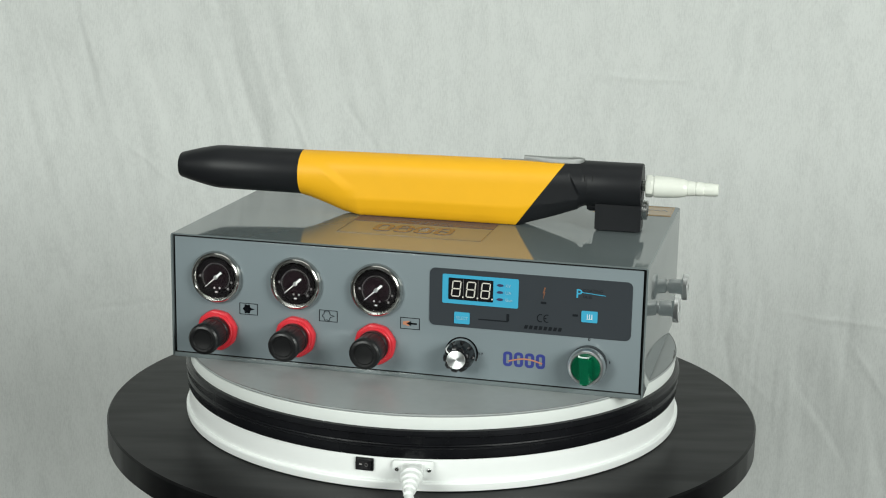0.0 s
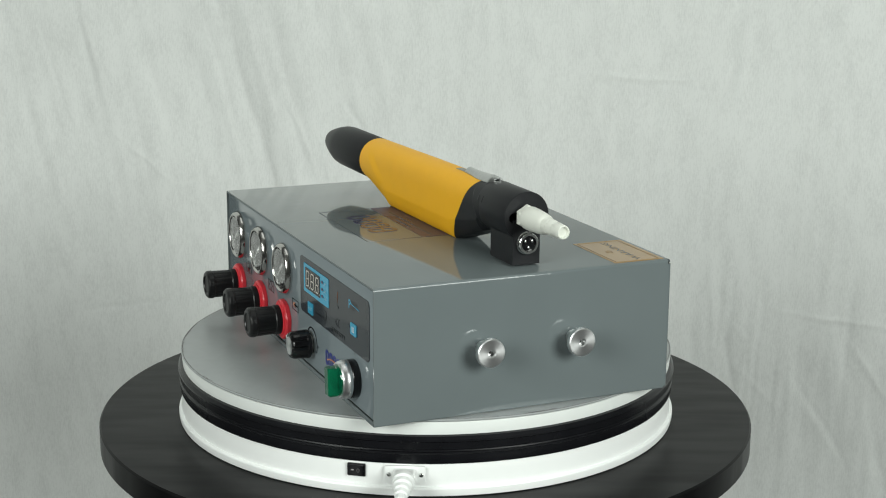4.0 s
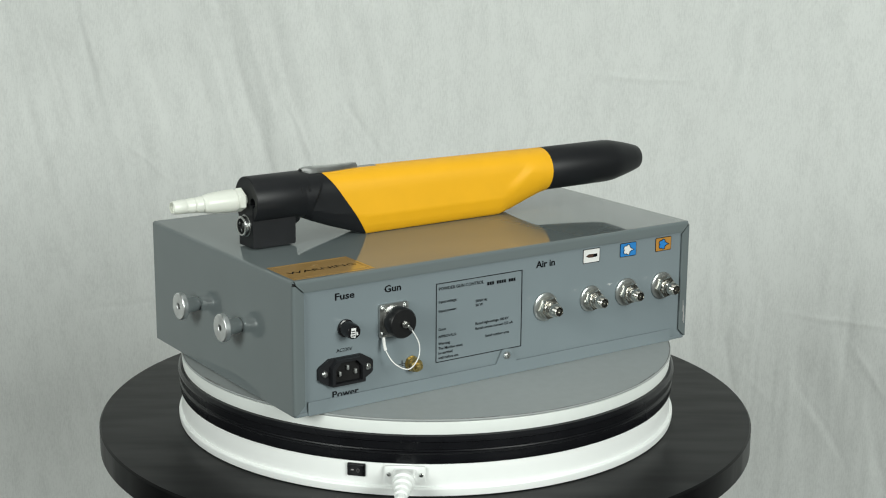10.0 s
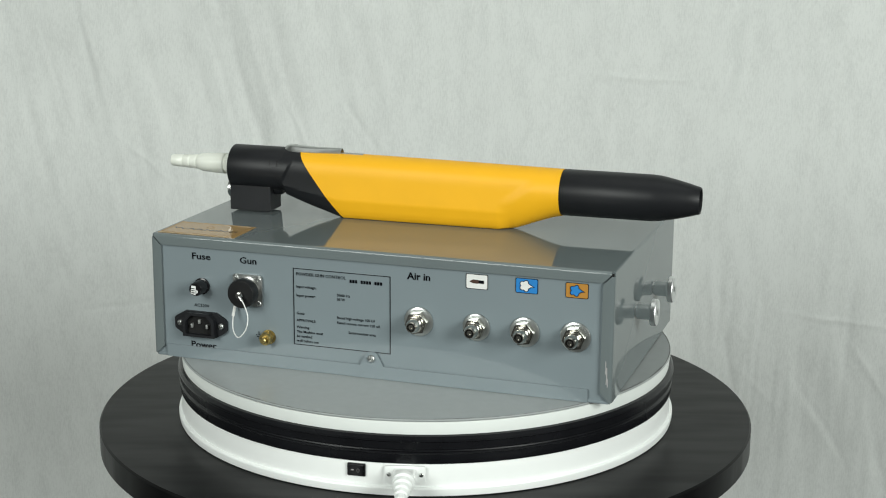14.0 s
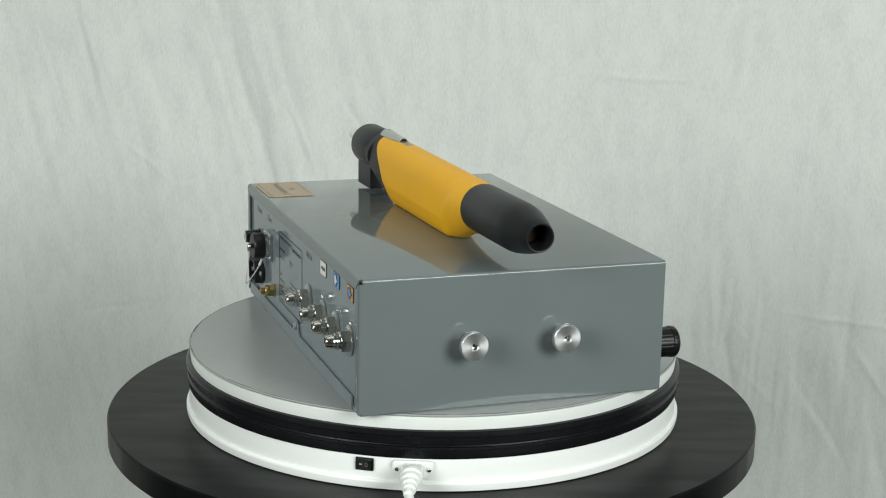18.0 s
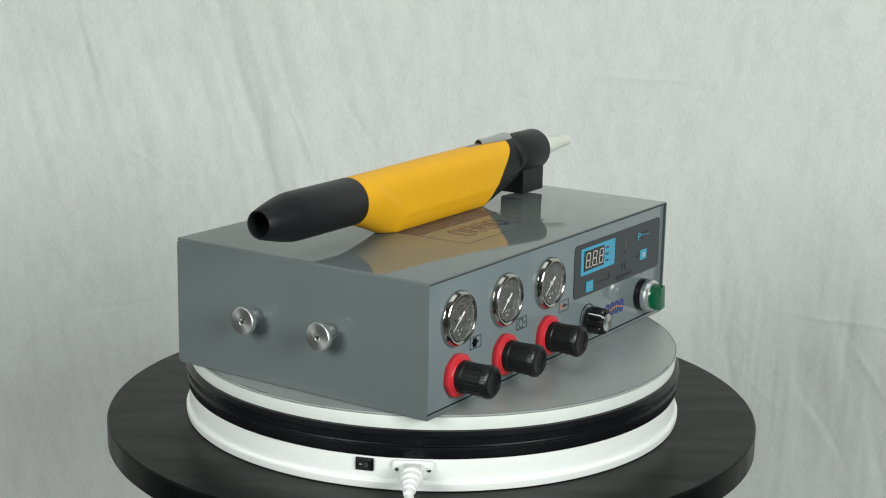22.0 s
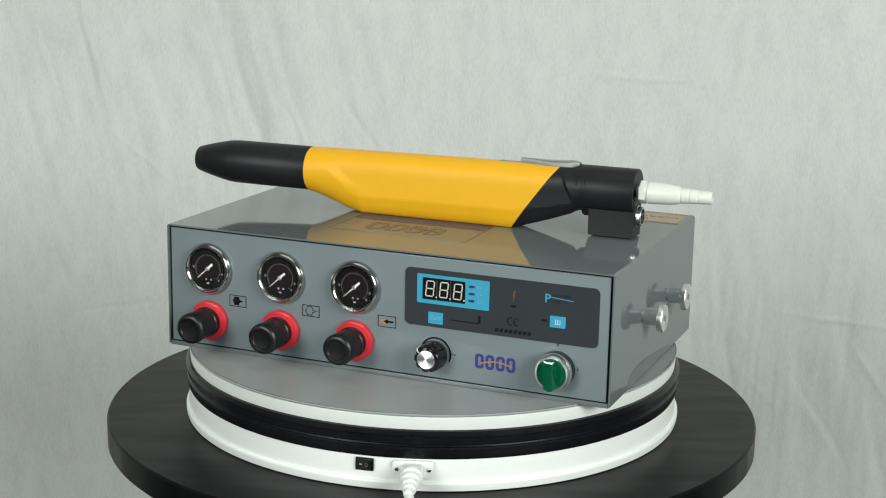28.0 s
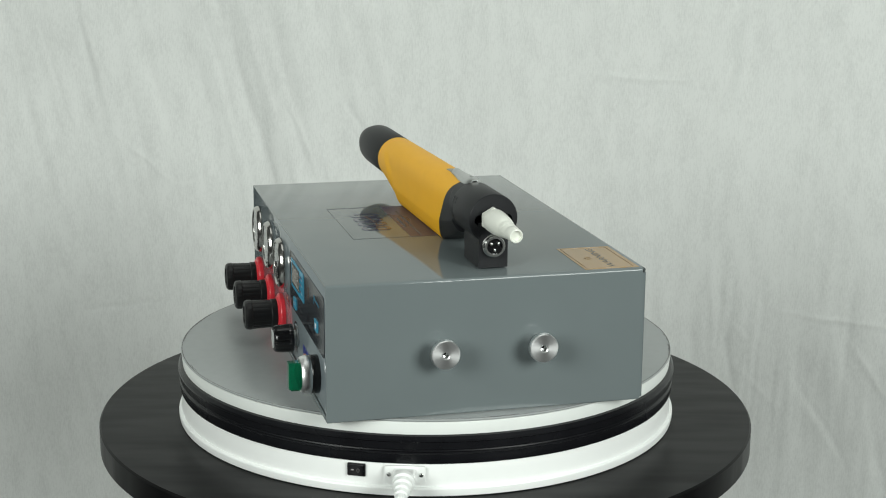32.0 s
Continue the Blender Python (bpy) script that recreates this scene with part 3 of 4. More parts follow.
def gauge(unit, x, z):
    g = part("pressure_gauge", moved(lathe([(0.0, 0), (0.0218, 0), (0.0222, 0.0008), (0.0221, 0.0026), (0.0215, 0.0036), (0.0212, 0.0044), (0.0206, 0.0054), (0.0196, 0.0060), (0.0186, 0.0058), (0.0176, 0.0047), (0.0172, 0.0040), (0.0168, 0.0014), (0, 0.0014)], 64),
                                    front_at(x, z)), CHROME, unit, "round chrome pressure gauge with a black dial")
    face = part("dial", moved(lathe([(0, 0), (0.0171, 0), (0.0171, 0.0006), (0, 0.0006)], 48), front_at(x, z, 0.0015)), DIALBLACK, g, "black dial")
    part("dial_centre", moved(lathe([(0, 0), (0.0108, 0), (0.0108, 0.0001), (0, 0.0001)], 40), front_at(x, z, 0.00215)), DIALCENTRE, g)
    marks = []
    for k in range(31):
        a = radians(225 - 270 * k / 30)
        r0, r1 = (0.0106, 0.0122) if k % 5 == 0 else (0.0111, 0.0120)
        marks.append(stroke([(r0 * math.cos(a), r0 * math.sin(a)), (r1 * math.cos(a), r1 * math.sin(a))], 0.00022, 0.0001))
    arc = [(0.0120 * math.cos(radians(225 - 270 * k / 40)), 0.0120 * math.sin(radians(225 - 270 * k / 40))) for k in range(41)]
    marks.append(stroke(arc, 0.0002, 0.0001))
    part("scale", moved(joined(*marks), front_at(x, z, 0.0022)), MARKDIM, g)
    nums = []
    for k, a in enumerate((178, -15, -42)):
        a = radians(a)
        cx, cy = 0.0140 * math.cos(a), 0.0140 * math.sin(a)
        nums.append(bar(cx - 0.0008, cy - 0.0009, cx + 0.0008, cy + 0.0009, 0.0001))
    for b in nums:
        part("scale_figure", moved(b, front_at(x, z, 0.0022)), MARKDIM, g)
    part("unit_mark", moved(joined(bar(-0.0011, -0.0132, 0.0011, -0.0120, 0.0001)), front_at(x, z, 0.0023)), MARKGREY, g)
    for dx in (-0.0016, 0.0030):
        part("dial_screw", moved(lathe([(0, 0), (0.0008, 0), (0.0008, 0.0003), (0, 0.0005)], 12), front_at(x + dx, z - 0.0092, 0.0022)), STEEL, g)
    d = Vector((math.cos(radians(222)), math.sin(radians(222))))
    nrm = Vector((-d.y, d.x))

    def q(along, across):
        p = d * along + nrm * across
        return (p.x, p.y)

    needle_shape = sheet_of([q(0.0128, 0.00012), q(0.002, 0.00042), q(-0.0020, 0.00042), q(-0.0026, 0.0009), q(-0.0068, 0.0009), q(-0.0068, -0.0009), q(-0.0026, -0.0009), q(-0.0020, -0.00042), q(0.002, -0.00042), q(0.0128, -0.00012)], 0.0003)
    part("needle", moved(needle_shape, front_at(x, z, 0.0034)), NEEDLE, g, "white needle at rest")
    part("needle_hub", moved(lathe([(0, 0), (0.0018, 0), (0.0018, 0.0012), (0.0012, 0.0018), (0, 0.0018)], 20), front_at(x, z, 0.0024)), STEEL, g)
    lens = part("lens", moved(lathe([(0, 0), (0.0172, 0), (0.0172, 0.0006), (0, 0.0006)], 40), front_at(x, z, 0.0046)), GLASS, g)
    lens.visible_shadow = False


def regulator(unit, x, z):
    m = front_at(x, z)
    def octagon(a, k):
        return 0.55 + 0.45 * math.cos(radians(22.5)) / math.cos((a - radians(12)) % radians(45) - radians(22.5))

    nut = lathe([(0, 0), (0.0172, 0), (0.0176, 0.0006), (0.0176, 0.0036), (0.0170, 0.0046), (0.0158, 0.0052), (0, 0.0052)], 64, octagon)
    r = part("pressure_regulator", moved(nut, m), REDPLASTIC, unit, "red ring nut of a pressure regulator", 20)
    part("nut_collar", moved(lathe([(0.0, 0.0050), (0.0146, 0.0050), (0.0144, 0.0060), (0.0138, 0.0064), (0, 0.0064)], 48), m), REDPLASTIC, r)
    part("stem", moved(lathe([(0, 0.0060), (0.0126, 0.0060), (0.0128, 0.0070), (0.0128, 0.0110), (0.0120, 0.0120), (0, 0.0120)], 48), m), KNOBPLASTIC, r, "smooth black collar")

    def flute(a, k):
        return 1 - (0.022 * max(0.0, math.cos(18 * a)) ** 1.5 if 2 <= k <= 6 else 0.010 * max(0.0, math.cos(24 * a)) if 7 <= k <= 9 else 0)

    knob = lathe([(0, 0.0112), (0.0118, 0.0112), (0.0121, 0.0118), (0.0122, 0.0130), (0.0124, 0.0200), (0.0126, 0.0275), (0.0126, 0.0282), (0.0131, 0.0288), (0.0131, 0.0312), (0.0127, 0.0330), (0.0114, 0.0343), (0.0098, 0.0348),
                  (0.0084, 0.0346), (0.0078, 0.0337), (0.0050, 0.0333), (0.0020, 0.0331), (0, 0.0331)], 144, flute)
    part("knob", moved(knob, m), KNOBPLASTIC, r, "fluted black plastic knob with a dished end", 20)


def sign_plate(unit, x0, z0, x1, z1, kind):
    """Small printed pictogram beside a gauge."""
    w, h = x1 - x0, z1 - z0
    m = pose((x0 + x1) / 2, YF - 0.0001, (z0 + z1) / 2, 90, 0, 0)
    o = 0.0005
    edge = joined(bar(-w / 2, -h / 2, w / 2, -h / 2 + o), bar(-w / 2, h / 2 - o, w / 2, h / 2), bar(-w / 2, -h / 2 + o, -w / 2 + o, h / 2 - o), bar(w / 2 - o, -h / 2 + o, w / 2, h / 2 - o))
    s = part("pictogram", moved(edge, m), MARKBLACK, unit)
    cloud = [(-0.0012 + (0.0034 + 0.0005 * math.cos(6 * q)) * math.cos(q), (0.0038 + 0.0005 * math.cos(6 * q)) * math.sin(q)) for q in [radians(14 + 332 * k / 36) for k in range(37)]] + [(0.0052, 0.0002)]
    if kind == "solid":
        part("cloud_print", moved(sheet_of(cloud, 0.0002), m), MARKBLACK, s)
    elif kind == "line":
        part("cloud_print", moved(stroke(cloud + cloud[:1], 0.00045), m), MARKBLACK, s)
    else:
        part("glow_print", moved(sheet_of([(-0.006, 0.0012), (-0.001, 0.0022), (0.001, 0), (-0.001, -0.0022), (-0.006, -0.0012)], 0.0001), m), ORANGEPRINT, s)
        part("arrow_print", moved(joined(sheet_of([(-0.0032, 0), (0.001, 0.0020), (0.0005, 0), (0.001, -0.0020)], 0.0003), bar(0.0004, -0.0007, 0.0058, 0.0007, 0.0003)), m), MARKBLACK, s)


def seven_segments(w, h, s):
    """The seven bars of a digit, leaning a little."""
    g = s * 0.18
    out = []
    for cx, cy, horizontal in ((0, h / 2, 1), (0, 0, 1), (0, -h / 2, 1), (-w / 2, h / 4, 0), (w / 2, h / 4, 0), (-w / 2, -h / 4, 0), (w / 2, -h / 4, 0)):
        half = (w / 2 if horizontal else h / 4) - g
        k = s / 2
        pts = [(-half, 0), (-half + k, k), (half - k, k), (half, 0), (half - k, -k), (-half + k, -k)]
        pts = [(cx + a, cy + b) if horizontal else (cx + b, cy + a) for a, b in pts]
        out.append(sheet_of([(x + y * 0.09, y) for x, y in pts], 0.0002))
    return joined(*out)


def display_panel(unit):
    m = front_at(0, 0, 0.0)
    cx, cz, w, h = 0.1094, 0.0692, 0.1632, 0.0475
    foil = part("display_panel", moved(sheet_of(round_rect(w, h, 0.0045, cx, cz), 0.0006), m), FOIL, unit, "dark grey display panel with blue keys")
    up = front_at(0, 0, 0.0007)
    part("display_window", moved(sheet_of(round_rect(0.0622, 0.0240, 0.0012, 0.0695, 0.0766), 0.0003), up), BLUEFOIL, foil, "light blue display window")
    up2 = front_at(0, 0, 0.0011)
    part("screen", moved(sheet_of(round_rect(0.0366, 0.0178, 0.0006, 0.0618, 0.0770), 0.0003), up2), BLACKPLASTIC, foil, "black three-digit screen")
    for k in range(3):
        x = 0.0500 + 0.0120 * k
        part("digit", moved(joined(moved(seven_segments(0.0066, 0.0124, 0.00095), pose(x, 0.0772, 0)), moved(lathe([(0, 0), (0.0007, 0), (0.0007, 0.0002), (0, 0.0002)], 10), pose(x + 0.0055, 0.0706, 0))), front_at(0, 0, 0.0015)), SEGMENT, foil)
    for x in (0.0558, 0.0678):
        part("module_seam", moved(bar(x - 0.00015, 0.0684, x + 0.00015, 0.0856, 0.0001), front_at(0, 0, 0.0014)), MARKDIM, foil)
    for z, words in ((0.0826, "KV"), (0.0768, "UA"), (0.0710, "Gun")):
        part("indicator", moved(sheet_of([(0.0857 + 0.0026 * math.cos(radians(a)), z + 0.0011 * math.sin(radians(a))) for a in range(0, 360, 24)], 0.0003), up2), INDIGO, foil)
        part("lettering", moved(lettering(words, 0.0024), up2 @ pose(0.0900, z - 0.0012, 0.0002)), PALEBLUE, foil)
    part("key", moved(sheet_of(round_rect(0.0128, 0.0096, 0.0008, 0.0550, 0.0531), 0.0006), up), BLUEFOIL, foil, "light blue key")
    part("lettering", moved(lettering("SELECT", 0.0026, wide=0.8, align="CENTER"), front_at(0.0550, 0.0518, 0.0015)), PALEBLUE, foil)
    part("pointer_line", moved(joined(stroke([(0.0685, 0.0532), (0.0925, 0.0532)], 0.0010), stroke([(0.0925, 0.0535), (0.0925, 0.0595)], 0.0022)), up), FOILPRINT, foil)
    bolt = sheet_of([(0.1213, 0.0838), (0.1199, 0.0786), (0.1210, 0.0790), (0.1203, 0.0738), (0.1222, 0.0800), (0.1212, 0.0797), (0.1224, 0.0834)], 0.0002)
    part("warning_print", moved(bolt, up), DULLORANGE, foil)
    part("indicator", moved(sheet_of(round_rect(0.0044, 0.0018, 0.0006, 0.1210, 0.0711), 0.0003), up), FOILPRINT, foil)
    c = []
    for ox in (0.1188, 0.1240):
        pts = [(ox + 0.0024 * math.cos(radians(a)), 0.0584 + 0.0030 * math.sin(radians(a))) for a in range(60, 301, 15)]
        c.append(stroke(pts, 0.0008))
    c.append(stroke([(0.1216, 0.0584), (0.1238, 0.0584)], 0.0008))
    part("lettering", moved(joined(*c), up), FOILPRINT, foil)
    part("name_print", moved(joined(*[sheet_of([(0.1058 + k * 0.0039, 0.0487), (0.1084 + k * 0.0039, 0.0487), (0.1092 + k * 0.0039, 0.0517), (0.1066 + k * 0.0039, 0.0517)], 0.0002) for k in range(8)]), up), FOILPRINT, foil)
    part("lettering", moved(joined(moved(lettering("P", 0.0070, bold=0.02), pose(0.1464, 0.0775, 0)), stroke([(0.1500, 0.0822), (0.1700, 0.0806)], 0.0005)), up), BLUEFOIL, foil)
    part("lettering", moved(joined(moved(lettering("COATING", 0.0024), pose(0.1520, 0.0826, 0)), moved(lettering("ULSE", 0.0024), pose(0.1522, 0.0776, 0))), up), FOILPRINT, foil)
    part("key", moved(sheet_of(round_rect(0.0128, 0.0092, 0.0008, 0.1579, 0.0628), 0.0006), up), BLUEFOIL, foil, "light blue key")
    part("key_print", moved(joined(*[bar(x, 0.0610, x + 0.0005, 0.0648) for x in (0.1560, 0.1578, 0.1596)], bar(0.1555, 0.0608, 0.1604, 0.0611)), front_at(0, 0, 0.0014)), MARKWHITE, foil)
    part("indicator", moved(sheet_of(round_rect(0.0044, 0.0018, 0.0006, 0.1466, 0.0630), 0.0003), up), FOILPRINT, foil)


def potentiometer(unit, x, z):
    m = front_at(x, z)
    part("lettering", moved(lettering("KV", 0.0022), front_at(x + 0.0138, z - 0.0002, 0.0001)), MARKBLACK, unit)
    arc = [(0.0131 * math.cos(radians(a)), 0.0131 * math.sin(radians(a))) for a in range(-25, 196, 10)]
    part("scale_arc", moved(stroke(arc, 0.0013), front_at(x, z, 0.0001)), MARKBLACK, unit, "printed black scale arc")
    part("washer", moved(lathe([(0, 0), (0.0088, 0), (0.0088, 0.0010), (0.0064, 0.0012), (0.0064, 0.0042), (0, 0.0042)], 40), m), STEEL, unit)

    def lobes(a, k):
        return 1 - (0.15 * max(0.0, math.cos(9 * a)) ** 1.6 if 4 <= k <= 8 else 0)

    prof = [(0, 0.0036), (0.0116, 0.0036), (0.0120, 0.0042), (0.0120, 0.0062), (0.0119, 0.0070), (0.0117, 0.0120), (0.0114, 0.0165), (0.0108, 0.0184), (0.0099, 0.0194), (0.0088, 0.0199), (0.0078, 0.0200), (0.0078, 0.0194), (0, 0.0194)]
    k = part("control_knob", moved(lathe(prof, 108, lobes), m), BLACKPLASTIC, unit, "black lobed control knob with an aluminium cap", 25)
    part("cap", lathe([(0, 0.0194), (0.0076, 0.0194), (0.0076, 0.0202)] + [(0.0074 - 0.00023 * i, 0.0202 + 0.00007 * (i % 2)) for i in range(32)] + [(0, 0.0202)], 48), SPUNCAP, k, "spun aluminium cap", 4, m)
    d = radians(140)
    line = [(q * math.cos(d), q * math.sin(d), h) for q, h in ((0.0079, 0.0200), (0.0098, 0.0196), (0.0110, 0.0184), (0.0116, 0.0166), (0.0119, 0.0120), (0.0121, 0.0062))]
    part("pointer", moved(tube(line, 0.00055, 6), m), MARKWHITE, k, "white pointer line")


def selector(unit, x, z):
    m = front_at(x, z)
    s = part("selector_switch", moved(lathe([(0, 0), (0.0148, 0), (0.0150, 0.0004), (0.0150, 0.0058), (0.0146, 0.0064), (0, 0.0064)], 48), m), BLACKPLASTIC, unit, "green illuminated selector switch with a chrome ring")
    part("ring", lathe([(0.0, 0.0064), (0.0146, 0.0064), (0.0150, 0.0072), (0.0150, 0.0098), (0.0144, 0.0128), (0.0134, 0.0142), (0.0121, 0.0143), (0.0118, 0.0124), (0, 0.0120)], 56), ALUMINIUM, s, "satin chrome ring", 32, m)
    part("lamp_core", moved(lathe([(0, 0.0120), (0.0114, 0.0120), (0.0114, 0.0126), (0.0060, 0.0130), (0.0055, 0.0145), (0, 0.0148)], 32), m), GREENCORE, s)
    part("lens", moved(lathe([(0, 0.0128), (0.0116, 0.0126), (0.0116, 0.0140), (0.0108, 0.0150), (0.0050, 0.0153), (0, 0.0153)], 48), m), GREENLENS, s, "green lens")
    turned = m @ pose(0, 0, 0, 0, 0, 4)
    body = bevelled(ribbon_box([(-0.0056, 0.0146), (0.0056, 0.0146), (0.0036, 0.0233), (-0.0036, 0.0233)], -0.0106, 0.0106), 0.0027, 4)
    part("lever", moved(body, turned), GREENLENS, s, "green turning lever")
    part("lever_pointer", moved(bevelled(block((-0.0020, -0.0124, 0.0146), (0.0020, -0.0100, 0.0216)), 0.0006), turned), GREENLENS, s)
    part("lettering", moved(lettering("0", 0.0026, align="CENTER", bold=0.02), front_at(x, z + 0.0184, 0.0001)), MARKBLACK, unit)
    part("lettering", moved(lettering("1", 0.0026, align="CENTER", bold=0.02), front_at(x + 0.0170, z + 0.0010, 0.0001)), MARKBLACK, unit)


def side_screw(unit, x, y, z, side):
    """Knurled aluminium thumb screw that holds the cover."""
    prof = [(0, 0), (0.0050, 0), (0.0050, 0.0012), (0.0062, 0.0016), (0.0064, 0.0022), (0.0064, 0.0108), (0.0068, 0.0122), (0.0078, 0.0128), (0.0108, 0.0131), (0.0113, 0.0137), (0.0113, 0.0172), (0.0107, 0.0180)] + [(0.0104 - 0.0004 * i, 0.0180 + 0.00006 * (i % 2)) for i in range(19)] + [(0.0024, 0.0174), (0.0022, 0.0125), (0, 0.0125)]
    m = pose(x, y, z, 0, 90 * side, 0)
    part("thumb_screw", lathe(prof, 56), ALUMINIUM, unit, "turned aluminium thumb screw", 25, m)
    # small near-black disc painted in for the shade at the bore's bottom
    part("screw_bore_shade", moved(lathe([(0, 0.0126), (0.0013, 0.0127), (0.0013, 0.0134), (0, 0.0134)], 6), m), GAPSHADE, unit)


def air_fitting(unit, x, z, big):
    k = 1.08 if big else 1.0
    m = back_at(x, z)
    f = part("air_fitting", moved(lathe([(0, 0), (0.0110 * k, 0), (0.0113 * k, 0.0004), (0.0112 * k, 0.0012), (0.0104 * k, 0.0017), (0.0088 * k, 0.0019), (0, 0.0019)], 48), m), ZINC, unit, "nickel-plated push-on air fitting")
    part("hex_nut", moved(joined(bevelled(sheet_of(hexagon(0.0086 * k, 10), 0.0068, 0.0017), 0.0009, 3), lathe([(0.0, 0.0082), (0.0070, 0.0082), (0.0064, 0.0098), (0, 0.0098)], 36)), m), NICKEL, f)
    part("tube_nut", moved(lathe([(0, 0.0094), (0.0052, 0.0094), (0.0062, 0.0100), (0.0063, 0.0122), (0.0055, 0.0128), (0.0056, 0.0142), (0.0053, 0.0162), (0.0046, 0.0182), (0.0043, 0.0192), (0.0039, 0.0197), (0.0034, 0.0197), (0.0032, 0.0188), (0.0031, 0.0172), (0, 0.0172)], 40), m), NICKEL, f)
    # near-black disc on the nickel floor, standing for shade in the mouth
    part("bore_shade", moved(lathe([(0, 0.0173), (0.0031, 0.0173), (0.0031, 0.0176), (0, 0.0176)], 28), m), GAPSHADE, f)
    part("inner_tube", moved(lathe([(0, 0.0174), (0.0021, 0.0174), (0.0021, 0.0190), (0.0012, 0.0190), (0.0011, 0.0182), (0, 0.0182)], 28), m), NICKEL, f)


def gun_socket(unit, x, z):
    m = back_at(x, z + 0.0022)
    s = part("gun_socket", moved(bevelled(sheet_of(round_rect(0.0265, 0.0265, 0.0022), 0.0022), 0.0003), m), STEEL, unit, "square steel socket with a black dust cap")
    for dx in (-0.0103, 0.0103):
        for dz in (-0.0103, 0.0103):
            part("screw", moved(screw_head(0.0022), back_at(x - dx, z + 0.0022 + dz, 0.0022)), STEEL, s)
    part("barrel", moved(lathe([(0, 0.0022), (0.0112, 0.0022), (0.0112, 0.0070), (0, 0.0070)], 40), m), CHROME, s)
    part("dust_cap", moved(lathe([(0, 0.0062), (0.0119, 0.0062), (0.0122, 0.0075), (0.0121, 0.0150), (0.0112, 0.0164), (0, 0.0166)], 48), m), KNOBPLASTIC, s, "round black dust cap")
    part("rivet", moved(lathe([(0, 0.0160), (0.0016, 0.0162), (0.0029, 0.0175), (0.0031, 0.0190), (0.0024, 0.0205), (0, 0.0212)], 20), m), CHROME, s)
    zc = z + 0.0022
    keys = [(x - 0.0004, YB + 0.0205, zc), (x - 0.0052, YB + 0.0212, zc - 0.0060), (x - 0.0096, YB + 0.0230, zc - 0.0160), (x - 0.0082, YB + 0.0240, zc - 0.0268), (x - 0.0004, YB + 0.0225, zc - 0.0350),
            (x + 0.0078, YB + 0.0150, zc - 0.0310), (x + 0.0112, YB + 0.0075, zc - 0.0215), (x + 0.0108, YB + 0.0036, zc - 0.0125)]
    line = curve_points(keys, 48)
    part("lanyard", tube(line, 0.00048, 8), CORD, s, "thin white lanyard")
    part("crimp", tube(line[1:6], 0.0011, 8), STEEL, s)
    part("crimp", tube(line[-8:], 0.0013, 8), CORD, s, "white cord end")


def mains_inlet(unit, x, z):
    m = back_at(x, z)
    w, h = 0.0482, 0.0215
    outer = [(-w / 2, 0.004), (-w / 2 + 0.0015, 0.0058), (-0.0143, h / 2), (0.0143, h / 2), (w / 2 - 0.0015, 0.0058), (w / 2, 0.004), (w / 2, -0.004), (w / 2 - 0.0015, -0.0058), (0.0143, -h / 2), (-0.0143, -h / 2), (-w / 2 + 0.0015, -0.0058), (-w / 2, -0.004)]
    iw, ih = 0.0240, 0.0164
    inner = [(-iw / 2, -ih / 2), (iw / 2, -ih / 2), (iw / 2, ih * 0.18), (iw / 2 - 0.005, ih / 2), (-iw / 2 + 0.005, ih / 2), (-iw / 2, ih * 0.18)]
    hood = [(-0.0146, -h / 2 + 0.0006), (0.0146, -h / 2 + 0.0006), (0.0146, 0.0052), (0.0098, h / 2 - 0.0004), (-0.0098, h / 2 - 0.0004), (-0.0146, 0.0052)]
    s = part("mains_inlet", moved(bevelled(sheet_of(outer, 0.0030), 0.0006), m), GUNBLACK, unit, "black three-pin mains inlet")
    bm = bmesh.new()
    rims = []
    for loop, zs in ((hood, (0.0028, 0.0078)), (inner, (0.0032, 0.0078))):
        lo, up = ([bm.verts.new((a, b, q)) for a, b in loop] for q in zs)
        for i in range(len(lo)):
            j = (i + 1) % len(lo)
            bm.faces.new((lo[i], lo[j], up[j], up[i]))
            rims.append(bm.edges.get((up[i], up[j])))
        if loop is inner:
            bm.faces.new(lo)
    bmesh.ops.triangle_fill(bm, edges=rims, use_beauty=True)
    part("hood", moved(bm, m), GUNBLACK, s, "raised rim round the pins")
    # near-black sheet over the inlet's floor, its shade put in as colour
    part("well", moved(sheet_of([(a * 0.96, b * 0.96) for a, b in inner], 0.0002), m @ pose(0, 0, 0.0033)), GAPSHADE, s)
    for dx, dz in ((-0.0070, -0.001), (0.0070, -0.001), (0, 0.0030)):
        part("pin", moved(block((dx - 0.0009, dz - 0.0018, 0.0034), (dx + 0.0009, dz + 0.0018, 0.0062), 0.0003), m), SPRINGSTEEL, s, "steel pin")
    for dx in (-0.0191, 0.0191):
        part("screw", moved(screw_head(0.0026), m @ pose(dx, 0, 0.0030)), STEEL, s)


def fuse_holder(unit, x, z):
    m = back_at(x, z)
    f = part("fuse_holder", moved(lathe([(0, 0), (0.0070, 0), (0.0070, 0.0018), (0.0061, 0.0022), (0.0059, 0.0120), (0.0052, 0.0138), (0, 0.0140)], 36), m), BLACKPLASTIC, unit, "round black fuse holder with a white label")
    part("fuse_label", moved(joined(sheet_of([(-0.0036, -0.0034), (0.0006, -0.0045), (0.0012, 0.0032), (-0.0030, 0.0034)], 0.0002), sheet_of([(0.0016, -0.0030), (0.0030, -0.0022), (0.0026, -0.0005), (0.0014, 0.0002)], 0.0002)), back_at(x, z, 0.0140)), MARKWHITE, f)
